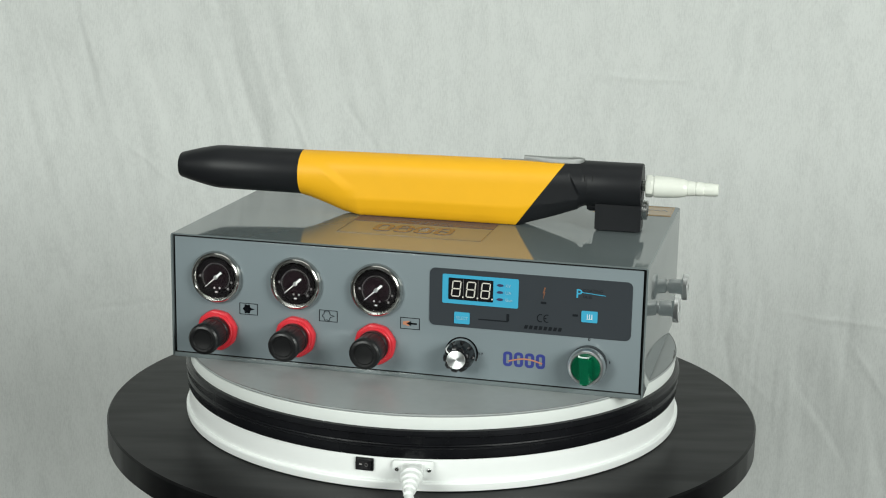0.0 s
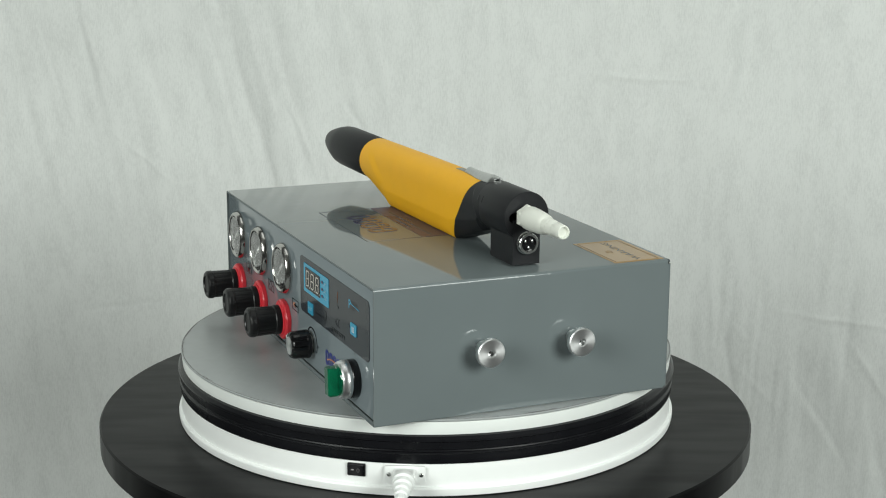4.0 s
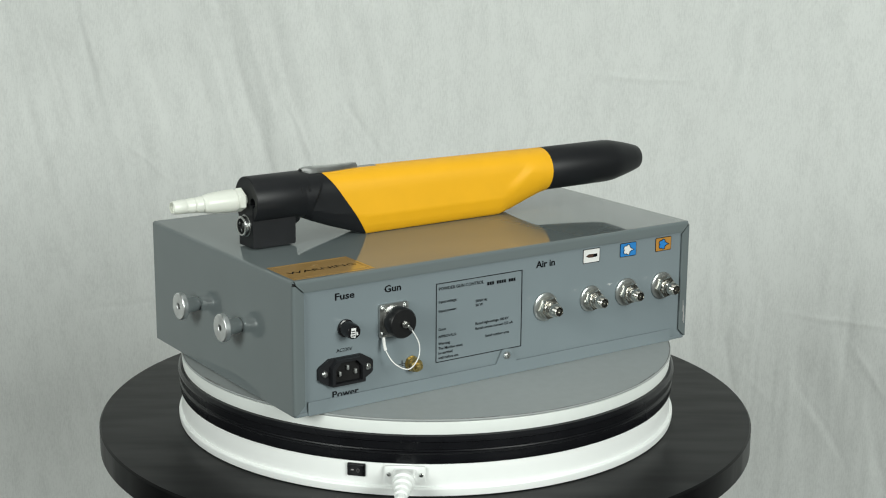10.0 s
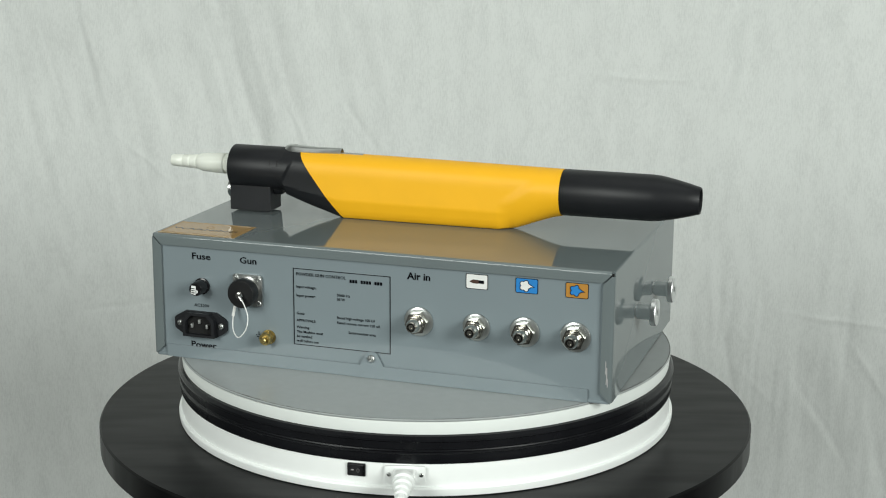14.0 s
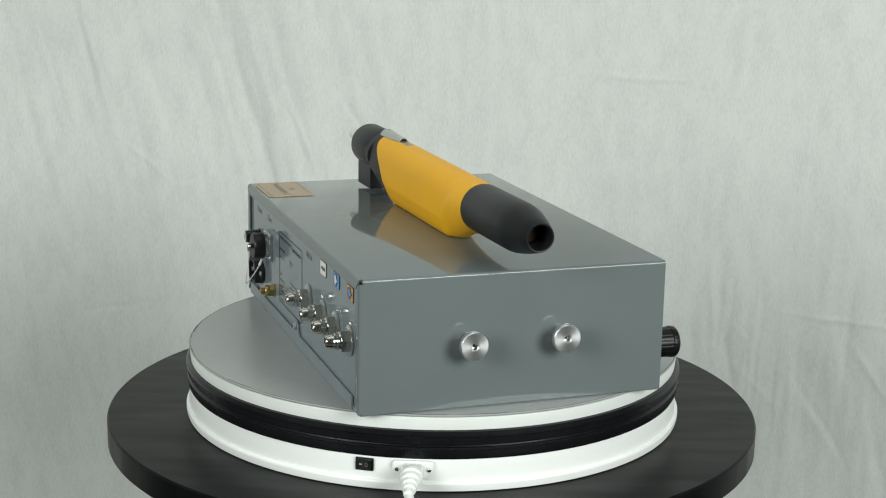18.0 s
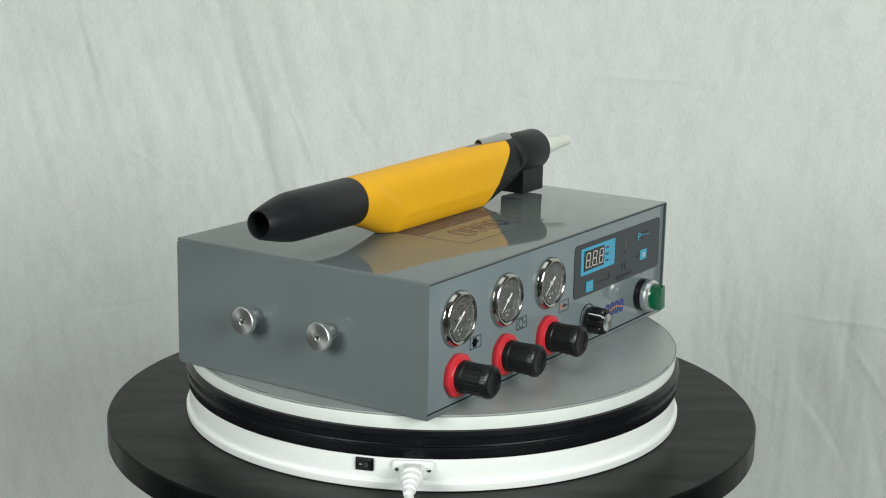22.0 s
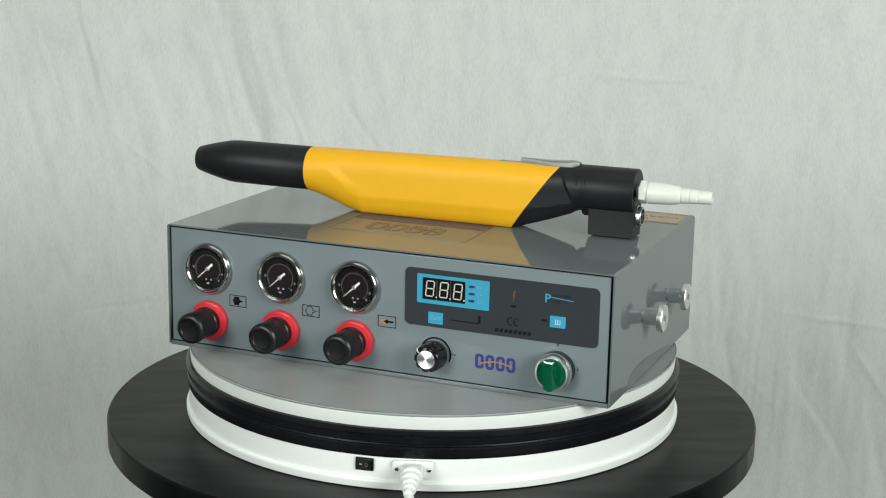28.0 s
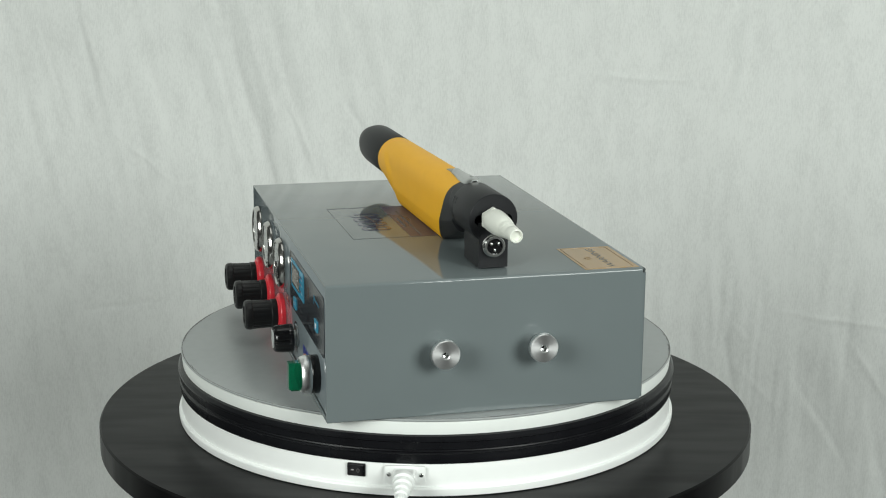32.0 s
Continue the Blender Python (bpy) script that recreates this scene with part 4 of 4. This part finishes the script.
    part("label_print", moved(joined(*[bar(-0.0030, -0.0030 + 0.0018 * k, 0.0000, -0.0022 + 0.0018 * k, 0.0002) for k in range(3)]), back_at(x, z, 0.0143)), MARKBLACK, f)


def earth_terminal(unit, x, z):
    m = back_at(x, z)
    e = part("earth_terminal", moved(lathe([(0, 0), (0.0062, 0), (0.0062, 0.0008), (0, 0.0008)], 32), m), BRASS, unit, "brass earth terminal")
    part("hex_nut", moved(bevelled(sheet_of(hexagon(0.0060, 15), 0.0040, 0.0008), 0.0005), m), BRASS, e)
    part("hex_nut", moved(lathe([(0, 0.0050), (0.0050, 0.0050), (0.0052, 0.0056), (0.0052, 0.0082), (0.0047, 0.0090), (0, 0.0090)], 32), m), BRASS, e)
    part("stud", moved(lathe([(0, 0.004), (0.0028, 0.004), (0.0028, 0.0125), (0.0018, 0.0135), (0, 0.0135)], 20), m), BRASS, e)
    g = joined(stroke([(0, 0.0040), (0, 0.0008)], 0.0005), stroke([(-0.0026, 0.0008), (0.0026, 0.0008)], 0.0005), stroke([(-0.0017, -0.0006), (0.0017, -0.0006)], 0.0005), stroke([(-0.0008, -0.0020), (0.0008, -0.0020)], 0.0005))
    part("earth_print", moved(g, back_at(0.1052, z, 0.0001)), MARKBLACK, unit)


def sticker(unit, x, z, w, h, ground, shape, ink):
    m = back_at(x, z)
    s = part("sticker", moved(sheet_of(round_rect(w, h, 0.0012), 0.0002), m @ pose(0, 0, 0.0001)), MARKBLACK, unit)
    part("sticker_field", moved(sheet_of(round_rect(w - 0.0010, h - 0.0010, 0.0009), 0.0002), m @ pose(0, 0, 0.0003)), ground, s)
    if shape == "cloud":
        pts = [(-0.0012 + (0.0033 + 0.0014 * abs(math.cos(2.5 * q))) * math.cos(q), (0.0033 + 0.0014 * abs(math.cos(2.5 * q))) * math.sin(q)) for q in [radians(12 + 336 * k / 40) for k in range(41)]] + [(0.0062, -0.0006)]
        part("cloud_print", moved(stroke(pts + pts[:1], 0.0005), m @ pose(0, 0, 0.0007)), MARKBLACK, s)
        part("cloud_fill", moved(sheet_of(pts, 0.0002), m @ pose(0, 0, 0.0005)), ink, s)
    else:
        pts = [(-0.0062, 0), (-0.0030, 0.0017), (0.0010, 0.0015), (0.0020, 0.0012), (0.0060, 0.0014), (0.0060, -0.0010), (0.0020, -0.0010), (0.0008, -0.0015), (-0.0034, -0.0014)]
        part("nozzle_print", moved(sheet_of(pts, 0.0002), m @ pose(0, 0, 0.0005)), ink, s)
        part("nozzle_grip", moved(bar(0.0016, -0.0012, 0.0058, 0.0014, 0.0002), m @ pose(0, 0, 0.0007)), MARKBLACK, s)


def back_words(unit, words, x, z, high, bold=0.0, wide=1.0):
    """Printed words on the back panel that begin at x, with their feet at z."""
    part("lettering", moved(lettering(words, high, bold=bold, wide=wide), back_at(x, z, 0.0001)), MARKBLACK, unit)


def name_plate(unit):
    xa, xb, za, zb = 0.0733, -0.0120, 0.0205, 0.0858
    o = 0.0006
    w, h = xa - xb, zb - za
    m = back_at((xa + xb) / 2, (za + zb) / 2, 0.0001)
    edge = joined(bar(-w / 2, -h / 2, w / 2, -h / 2 + o), bar(-w / 2, h / 2 - o, w / 2, h / 2), bar(-w / 2, -h / 2 + o, -w / 2 + o, h / 2 - o), bar(w / 2 - o, -h / 2 + o, w / 2, h / 2 - o))
    p = part("rating_plate", moved(edge, m), MARKBLACK, unit, "printed rating table in a black line")
    for words, dx, dz, high, wide in (
            ("POWDER GUN CONTROL", 0.0026, 0.0060, 0.0026, 1.0), ("Input voltage:", 0.0026, 0.0165, 0.0023, 1.0), ("Input power:", 0.0026, 0.0240, 0.0023, 1.0),
            ("50/60 Hz", 0.0385, 0.0208, 0.0022, 1.0), ("50 W", 0.0385, 0.0243, 0.0022, 1.0), ("Guns:", 0.0026, 0.0392, 0.0022, 1.0), ("APPROVALS:", 0.0026, 0.0452, 0.0022, 1.0),
            ("Rated high-voltage 100 kV", 0.0385, 0.0398, 0.0022, 1.0), ("Rated corona current 150 uA", 0.0385, 0.0440, 0.0022, 1.0), ("Serial number area", 0.0485, 0.0516, 0.0022, 1.0),
            ("Warning:", 0.0026, 0.0510, 0.0022, 1.0), ("The Machine must", 0.0026, 0.0550, 0.0022, 1.0), ("be earthed", 0.0026, 0.0588, 0.0022, 1.0), ("well before use", 0.0026, 0.0628, 0.0022, 1.0)):
        part("lettering", moved(lettering(words, high, wide=wide, bold=0.02), back_at(xa - dx, zb - dz, 0.0001)), MARKBLACK, p)
    part("number_bars", moved(joined(*[bar(0.0024 * k, 0, 0.0024 * k + 0.0017, 0.0026) for k in range(12) if k not in (3, 8)]), back_at(xa - 0.0500, zb - 0.0082, 0.0001)), MARKBLACK, p)


def top_labels(unit):
    m = pose(0, 0, ZT + 0.0001)
    x0, x1, y0, y1 = -0.0665, 0.0582, -0.0770, 0.0
    o = 0.0003
    l = part("maker_label", moved(joined(bar(x0, y0, x1, y0 + o), bar(x0, y0 + o, x0 + o, -0.0285), bar(x1 - o, y0 + o, x1, -0.0285)), m), DULLLINE, unit, "thin outlined label printed on the cover")
    part("label_strip", moved(bar(x0, -0.0280, x1, -0.002, 0.0001), m), INDIGO, l, "dark blue strip")
    bars = [bar(0.018 - 0.0045 * k, -0.0248, 0.0215 - 0.0045 * k, -0.0226, 0.0002) for k in range(8)] + [bar(0.05 - 0.0045 * k, -0.0190, 0.0535 - 0.0045 * k, -0.0168, 0.0002) for k in range(22)]
    part("small_print", moved(joined(*bars), m), MARKDIM, l)
    for k in range(4):
        part("emblem", moved(ring_of(0.0155, 0.0255, 0.0042, 0.0204 - 0.0178 * k, -0.0495), m), DULLPRINT, l)
    part("emblem_swoosh", moved(stroke([(0.024 - 0.0065 * k, -0.0500 + 0.0040 * math.sin(k * 0.40)) for k in range(9)], 0.0016, 0.0004), m), DULLSWOOSH, l)
    # warning sticker at the rear corner
    w = part("warning_sticker", moved(bar(0.1280, 0.0765, 0.1985, 0.1206, 0.0002), m), WARNSTICKER, unit, "orange warning sticker")
    s = pose(0, 0, ZT + 0.0004) @ pose(0, 0, 0, 0, 0, 180)
    part("lettering", moved(lettering("WARNING", 0.0060, align="CENTER", wide=1.45), s @ pose(-0.1635, -0.1040, 0)), MARKBLACK, w)
    lines = joined(bar(-0.1968, -0.1172, -0.1310, -0.1169), bar(-0.1968, -0.0792, -0.1310, -0.0789), bar(-0.1310, -0.1172, -0.1307, -0.0789), bar(-0.1971, -0.1172, -0.1968, -0.0789),
                   stroke([(-0.1640 + 0.0034 * math.cos(radians(a)), -0.0905 + 0.0026 * math.sin(radians(a))) for a in range(0, 361, 40)], 0.0005))
    part("small_print", moved(lines, s), WARNPRINT, w)


def control_unit():
    unit = thing("control_unit", "grey steel spray-gun control unit with three gauges, standing on the turntable", "control unit")
    cabinet_shell(unit)
    for x in (-0.1551, -0.0855, -0.0165):
        gauge(unit, x, 0.0706)
    for x in (-0.1546, -0.0857, -0.0170):
        regulator(unit, x, 0.0252)
    sign_plate(unit, -0.1355, 0.0400, -0.1194, 0.0499, "solid")
    sign_plate(unit, -0.0658, 0.0400, -0.0499, 0.0498, "line")
    sign_plate(unit, 0.0036, 0.0397, 0.0199, 0.0494, "arrow")
    display_panel(unit)
    potentiometer(unit, 0.0552, 0.0234)
    selector(unit, 0.1584, 0.0245)
    # maker's emblem: four plain blue rings under an orange swoosh
    m = front_at(0, 0, 0.0001)
    for k in range(4):
        part("emblem", moved(ring_of(0.0074, 0.0122, 0.0024, 0.0933 + 0.0089 * k, 0.0222), m), BLUEPRINT, unit, "blue ring of the maker's emblem")
    part("emblem_swoosh", moved(stroke([(0.0940 + 0.0025 * k, 0.0205 + 0.0028 * math.sin(math.pi * k / 11)) for k in range(12)], 0.0011, 0.0006), m), ORANGEPRINT, unit)
    side_screw(unit, X1, -0.0390, 0.0516, 1)
    side_screw(unit, X1, 0.0378, 0.0517, 1)
    side_screw(unit, X0, 0.0393, 0.0526, -1)
    side_screw(unit, X0, -0.0365, 0.0531, -1)
    fuse_holder(unit, 0.1566, 0.0630)
    gun_socket(unit, 0.1138, 0.0612)
    mains_inlet(unit, 0.1578, 0.0301)
    earth_terminal(unit, 0.0962, 0.0244)
    for x, big in ((-0.0363, True), (-0.0848, False), (-0.1246, True), (-0.1656, True)):
        air_fitting(unit, x, 0.0508, big)
    sticker(unit, -0.0848, 0.0881, 0.0182, 0.0122, WHITESTICKER, "nozzle", BROWNPRINT)
    sticker(unit, -0.1255, 0.0883, 0.0182, 0.0122, BLUESTICKER, "cloud", WHITESTICKER)
    sticker(unit, -0.1658, 0.0881, 0.0182, 0.0122, ORANGESTICKER, "cloud", BLUESTICKER)
    name_plate(unit)
    back_words(unit, "Fuse", 0.1660, 0.0859, 0.0054, 0.026, 1.26)
    back_words(unit, "Gun", 0.1216, 0.0857, 0.0054, 0.026, 1.18)
    back_words(unit, "Air in", -0.0264, 0.0852, 0.0056, 0.034, 1.08)
    back_words(unit, "AC220V", 0.1646, 0.0445, 0.0028)
    back_words(unit, "Power", 0.1690, 0.0086, 0.0054, 0.026, 1.16)
    top_labels(unit)
    return unit


# ---------------------------------------------------------------- spray gun
def ease(x, a, b):
    u = min(1.0, max(0.0, (x - a) / (b - a)))
    return u * u * (3 - 2 * u)


def along(keys, x):
    for (xa, va), (xb, vb) in zip(keys, keys[1:]):
        if x <= xb:
            return va + (vb - va) * max(0.0, min(1.0, (x - xa) / (xb - xa)))
    return keys[-1][1]


GUN_TOP = [(-0.125, 0.1596), (0.0, 0.1612), (0.10, 0.1622), (0.135, 0.1640), (0.19, 0.1650)]
GUN_LOW = [(-0.125, 0.1203), (-0.115, 0.1180), (-0.100, 0.1128), (-0.0835, 0.1066), (-0.0770, 0.1056), (0.0735, 0.1056), (0.1080, 0.1166), (0.134, 0.1262), (0.19, 0.1262)]


def gun_section(x, n=96):
    top, low = along(GUN_TOP, x), along(GUN_LOW, x)
    r, flat = 0.0195, 0.0175
    zc = top - r
    deep = zc - low

    def flats(z):
        """How far the side is cut flat at this height: creased edges that lean to front and rear."""
        front = min(-0.0690, -0.1017 + 1.19 * (0.1560 - z))
        rear = 0.1180 + 0.51 * (0.1534 - max(z, 0.1378))
        return min(1.0, max(0.0, (x - front) / 0.011 + 1)) * min(1.0, max(0.0, (rear - x) / 0.0022 + 1))

    # lower half as a keel with a flat chin
    keel = [(flat, 0.0), (flat, -max(deep * 0.54, 0.0)), (0.0148, -deep * 0.79), (0.0122, -deep * 0.93), (0.0104, -deep * 0.985), (0.0085, -deep), (0.0, -deep)]
    lens = [0.0]
    for (ax, az), (bx, bz) in zip(keel, keel[1:]):
        lens.append(lens[-1] + math.hypot(bx - ax, bz - az))
    pts = []
    half = n // 2
    for i in range(n):
        a = math.pi * i / half
        if a <= math.pi:
            y, z = r * math.cos(a), zc + r * math.sin(a)
            soft = y / (1 + (abs(y) / 0.0192) ** 6) ** (1 / 6) * (flat / 0.01723)
            pts.append((y + (soft - y) * flats(z), z))
            continue
        s = (a - math.pi) / math.pi
        mirror = -1 if s < 0.5 else 1
        f = (s if s < 0.5 else 1 - s) * 2 * lens[-1]
        j = max(i2 for i2 in range(len(lens) - 1) if lens[i2] <= f + 1e-12)
        g = (f - lens[j]) / (lens[j + 1] - lens[j])
        kx = keel[j][0] + (keel[j + 1][0] - keel[j][0]) * g
        kz = keel[j][1] + (keel[j + 1][1] - keel[j][1]) * g
        cx, cz = r * math.cos(a), deep * math.sin(a)
        k = flats(zc + cz)
        pts.append((cx + (mirror * kx - cx) * k, zc + cz + (kz - cz) * k))
    return pts


def gun_loft(xs):
    bm = bmesh.new()
    rings = [[bm.verts.new((x, y, z)) for y, z in gun_section(x)] for x in xs]
    for p, q in zip(rings, rings[1:]):
        for i in range(len(p)):
            j = (i + 1) % len(p)
            bm.faces.new((p[i], p[j], q[j], q[i]))
    bm.faces.new(rings[0])
    bm.faces.new(rings[-1])
    return bm


def spray_gun():
    gun = thing("spray_gun", "yellow and black powder spray gun lying on the control unit", "spray gun")
    axis = 0.1400
    prof = [(0.0, -0.2050), (0.0090, -0.2050), (0.0095, -0.2370), (0.0099, -0.2386), (0.0109, -0.2388), (0.0114, -0.2380), (0.0139, -0.2290), (0.0161, -0.2200), (0.0179, -0.2115), (0.0190, -0.2055), (0.0195, -0.1990), (0.0196, -0.1900), (0.0197, -0.1240), (0.0190, -0.1228), (0, -0.1228)]
    part("nozzle_sleeve", moved(lathe(prof, 64), pose(0, 0, axis, 0, 0, 0) @ Matrix.Rotation(math.pi / 2, 4, "Y")), GUNBLACK, gun, "black tapered nozzle sleeve")
    part("nozzle_insert", moved(lathe([(0, -0.2054), (0.0088, -0.2054), (0.0089, -0.2150), (0.0078, -0.2168), (0.0030, -0.2180), (0, -0.2182)], 40), pose(0, 0, axis) @ Matrix.Rotation(math.pi / 2, 4, "Y")), BOREBROWN, gun, "dark brown insert inside the nozzle")
    xs = sorted(set([-0.1228, -0.1200, -0.1150] + [-0.1228 + 0.0016 * k for k in range(160)] + [0.1080 + 0.0005 * k for k in range(54)] + [0.1345]))
    slant, normal = Vector((0.0925, 0, 0.1333)), Vector((0.0557, 0, -0.0410)).normalized()
    body = gun_loft(xs)
    geom = list(body.verts) + list(body.edges) + list(body.faces)
    cut = bmesh.ops.bisect_plane(body, geom=geom, plane_co=slant, plane_no=normal, clear_outer=True)
    bmesh.ops.holes_fill(body, edges=[e for e in cut["geom_cut"] if isinstance(e, bmesh.types.BMEdge)])
    part("grip", body, YELLOW, gun, "yellow moulded grip", 23)
    rear = gun_loft([x for x in xs if x > 0.06])
    geom = list(rear.verts) + list(rear.edges) + list(rear.faces)
    cut = bmesh.ops.bisect_plane(rear, geom=geom, plane_co=slant + normal * 0.0003, plane_no=normal, clear_inner=True)
    bmesh.ops.holes_fill(rear, edges=[e for e in cut["geom_cut"] if isinstance(e, bmesh.types.BMEdge)])
    part("rear_housing", rear, GUNBLACK, gun, "black rear housing", 15)
    turn = Matrix.Rotation(math.pi / 2, 4, "Y")
    zc = 0.1447
    drum = lathe([(0, 0.1290), (0.0191, 0.1290), (0.0194, 0.1300), (0.0194, 0.1790), (0.0192, 0.1796), (0.0188, 0.1799)], 72)
    end = [f for f in drum.faces if len(f.verts) > 4 and f.calc_center_median().z > 0.17]
    rim = [e for f in end for e in f.edges]
    bmesh.ops.delete(drum, geom=end, context="FACES_ONLY")
    for side in (-1, 1):
        rings = [[drum.verts.new((0.0005 + 0.0041 * math.cos(2 * math.pi * k / 24), side * 0.0110 + 0.0041 * math.sin(2 * math.pi * k / 24), h)) for k in range(24)] for h in (0.1799, 0.1680)]
        for k in range(24):
            j = (k + 1) % 24
            drum.faces.new((rings[0][k], rings[0][j], rings[1][j], rings[1][k]))
            rim.append(drum.edges.get((rings[0][k], rings[0][j])))
        drum.faces.new(rings[1])
    bmesh.ops.triangle_fill(drum, edges=rim, use_beauty=True)
    part("end_drum", moved(drum, pose(0, 0, zc) @ turn), GUNBLACK, gun, "black round end")
    # shade of holes and slots, put in as near-black discs and strips
    for s in (-1, 1):
        part("end_hole_shade", moved(lathe([(0, 0.1682), (0.0040, 0.1682), (0.0040, 0.1690), (0, 0.1690)], 24), pose(0, s * 0.0110, zc - 0.0005) @ turn), GAPSHADE, gun)
        for x in (0.1318, 0.1384):
            part("side_slot_shade", moved(block((x, 0.0188, -0.0026), (x + 0.0006, 0.01946, 0.0026)), pose(0, 0, zc, 22 if s > 0 else 158, 0, 0)), GAPSHADE, gun)
    part("connector_block", bevelled(ribbon_box([(0.1422, 0.1069), (0.1803, 0.1069), (0.1803, 0.1420), (0.1412, 0.1420), (0.1412, 0.1080)], -0.0116, 0.0116), 0.0009), GUNBLACK, gun, "black connector block")
    part("cable_stub", moved(lathe([(0, 0.1330), (0.0050, 0.1330), (0.0062, 0.1350), (0.0062, 0.1432), (0, 0.1432)], 28), pose(0, 0, 0.1270) @ turn), GUNBLACK, gun)
    con = part("connector", moved(lathe([(0, 0.1796), (0.0090, 0.1796), (0.0090, 0.1810), (0.0083, 0.1814), (0.0083, 0.1844), (0.0078, 0.1850), (0.0063, 0.1850), (0.0061, 0.1822), (0, 0.1822)], 40), pose(0, 0.0, 0.1242) @ turn), STEEL, gun, "chrome three-pin connector")
    part("insert", moved(lathe([(0, 0.1822), (0.0060, 0.1822), (0.0060, 0.1828), (0, 0.1828)], 32), pose(0, 0, 0.1242) @ turn), BLACKPLASTIC, con)
    for dy, dz in ((0.0029, 0.0018), (-0.0029, 0.0018), (0, -0.0032)):
        part("pin", moved(lathe([(0, 0.1828), (0.0011, 0.1828), (0.0011, 0.1844), (0, 0.1848)], 12), pose(0, dy, 0.1242 + dz) @ turn), STEEL, con)
    hose = [(0, 0.1790), (0.0046, 0.1790), (0.0046, 0.1826), (0.0088, 0.1828), (0.0092, 0.1834), (0.0092, 0.1876), (0.0084, 0.1886), (0.0084, 0.1896), (0.0093, 0.1904), (0.0092, 0.1960), (0.0085, 0.2080), (0.0078, 0.2140), (0.0067, 0.2172), (0.0062, 0.2178),
            (0.0066, 0.2190), (0.0061, 0.2240), (0.0057, 0.2246), (0.0062, 0.2258), (0.0057, 0.2316), (0.0054, 0.2322), (0.0058, 0.2334), (0.0053, 0.2424), (0.0049, 0.2436), (0.0042, 0.2437), (0.0038, 0.2412), (0, 0.2408)]

    def hex_collar(a, k):
        return math.cos(radians(30)) / math.cos((a % radians(60)) - radians(30)) * 1.06 if 3 <= k <= 5 else 1

    part("hose_nipple", moved(lathe(hose, 72, hex_collar), pose(0, 0, 0.1455) @ turn @ pose(0, 0, 0, 0.6, 0, 0)), NYLON, gun, "milky white hose nipple with a hexagon collar", 24)
    # sprung hook on the back of the gun
    bm = bmesh.new()
    rows = []
    for k in range(17):
        u = k / 16
        x = 0.0770 + 0.0525 * u
        z = along(GUN_TOP, x) + 0.0036 + 0.0006 * (1 - u) ** 2 - (0.0014 * ((u - 0.90) / 0.10) ** 2 if u > 0.90 else 0)
        half = 0.0044 + 0.0032 * ease(u, 0.0, 0.8)
        if u > 0.85:
            half *= math.sqrt(max(0.4, 1 - ((u - 0.85) / 0.21) ** 2))
        row = []
        for j in range(9):
            s = -1 + 2 * j / 8
            row.append((x, s * half, z - (0.0036 + 0.0014 * u) * abs(s) ** 2.4))
        rows.append(row)
    up = [[bm.verts.new(p) for p in row] for row in rows]
    dn = [[bm.verts.new((p[0], p[1] * 0.96, p[2] - 0.0009)) for p in row] for row in rows]
    for g in (up, dn):
        for a, b in zip(g, g[1:]):
            for j in range(8):
                bm.faces.new((a[j], a[j + 1], b[j + 1], b[j]))
    for a, b in zip(range(16), range(1, 17)):
        for j in (0, 8):
            bm.faces.new((up[a][j], up[b][j], dn[b][j], dn[a][j]))
    for a in (0, 16):
        for j in range(8):
            bm.faces.new((up[a][j], up[a][j + 1], dn[a][j + 1], dn[a][j]))
    hook = part("hook", bm, STEEL, gun, "bent sheet steel hook")
    part("screw", moved(screw_head(0.0021), pose(0.1205, 0, along(GUN_TOP, 0.1205) + 0.0026)), STEEL, hook, "small cross-head screw")
    part("hook_strip", block((0.0570, -0.0030, along(GUN_TOP, 0.057) - 0.0006), (0.0860, 0.0030, along(GUN_TOP, 0.057) + 0.0002), 0.0002), SPRINGSTEEL, hook)
    # solid near-black block as the shade in the hollow under the hook
    part("hook_hollow_shade", block((0.0790, -0.0032, along(GUN_TOP, 0.08) + 0.0002), (0.1200, 0.0032, along(GUN_TOP, 0.08) + 0.0022)), GAPSHADE, hook)
    return gun


room()
backdrop_sheet()
TABLE = round_table()
TURNTABLE, PLATTER = turntable()
CORDSET = power_cord()
UNIT = control_unit()
GUN = spray_gun()

# the table rocks on its foot as the load comes round: seconds and how far it has tipped
TIPS = [(0, 0), (1.6, 0), (2.0, 0.17), (2.5, 0.94), (3.0, 1), (16.0, 1), (16.5, 0.85), (17.0, 0.12), (17.4, 0), (28.6, 0), (29.0, 0.08), (29.5, 0.62), (30.0, 0.97), (30.4, 1), (32, 1)]
TIP_TURN, TIP_SHIFT, PIVOT = Vector((0.00644, -0.01241, -0.00104)), Vector((0.00431, -0.00087, -0.00027)), Vector((0, 0, -0.85))
SPIN_START, SPIN_RATE = 346.215, -13.1728


def tip(t):
    s = along(TIPS, t)
    turn = Matrix.Rotation(TIP_TURN.length * s, 4, TIP_TURN.normalized())
    return Matrix.Translation(PIVOT + TIP_SHIFT * s) @ turn @ Matrix.Translation(-PIVOT)


def spin(t):
    return Matrix.Rotation(radians(SPIN_START + SPIN_RATE * t), 4, "Z")


def motions():
    steps = [0.5 * k for k in range(65)]
    lie = pose(0, 0.0044, 0, 0, 0, 1.17)
    for still in (TABLE, TURNTABLE, CORDSET):
        walk(still, [(t, tip(t)) for t in steps])
    walk(PLATTER, [(t, spin(t)) for t in steps])
    walk(UNIT, [(t, tip(t) @ spin(t)) for t in steps])
    walk(GUN, [(t, tip(t) @ spin(t) @ lie) for t in steps])


motions()
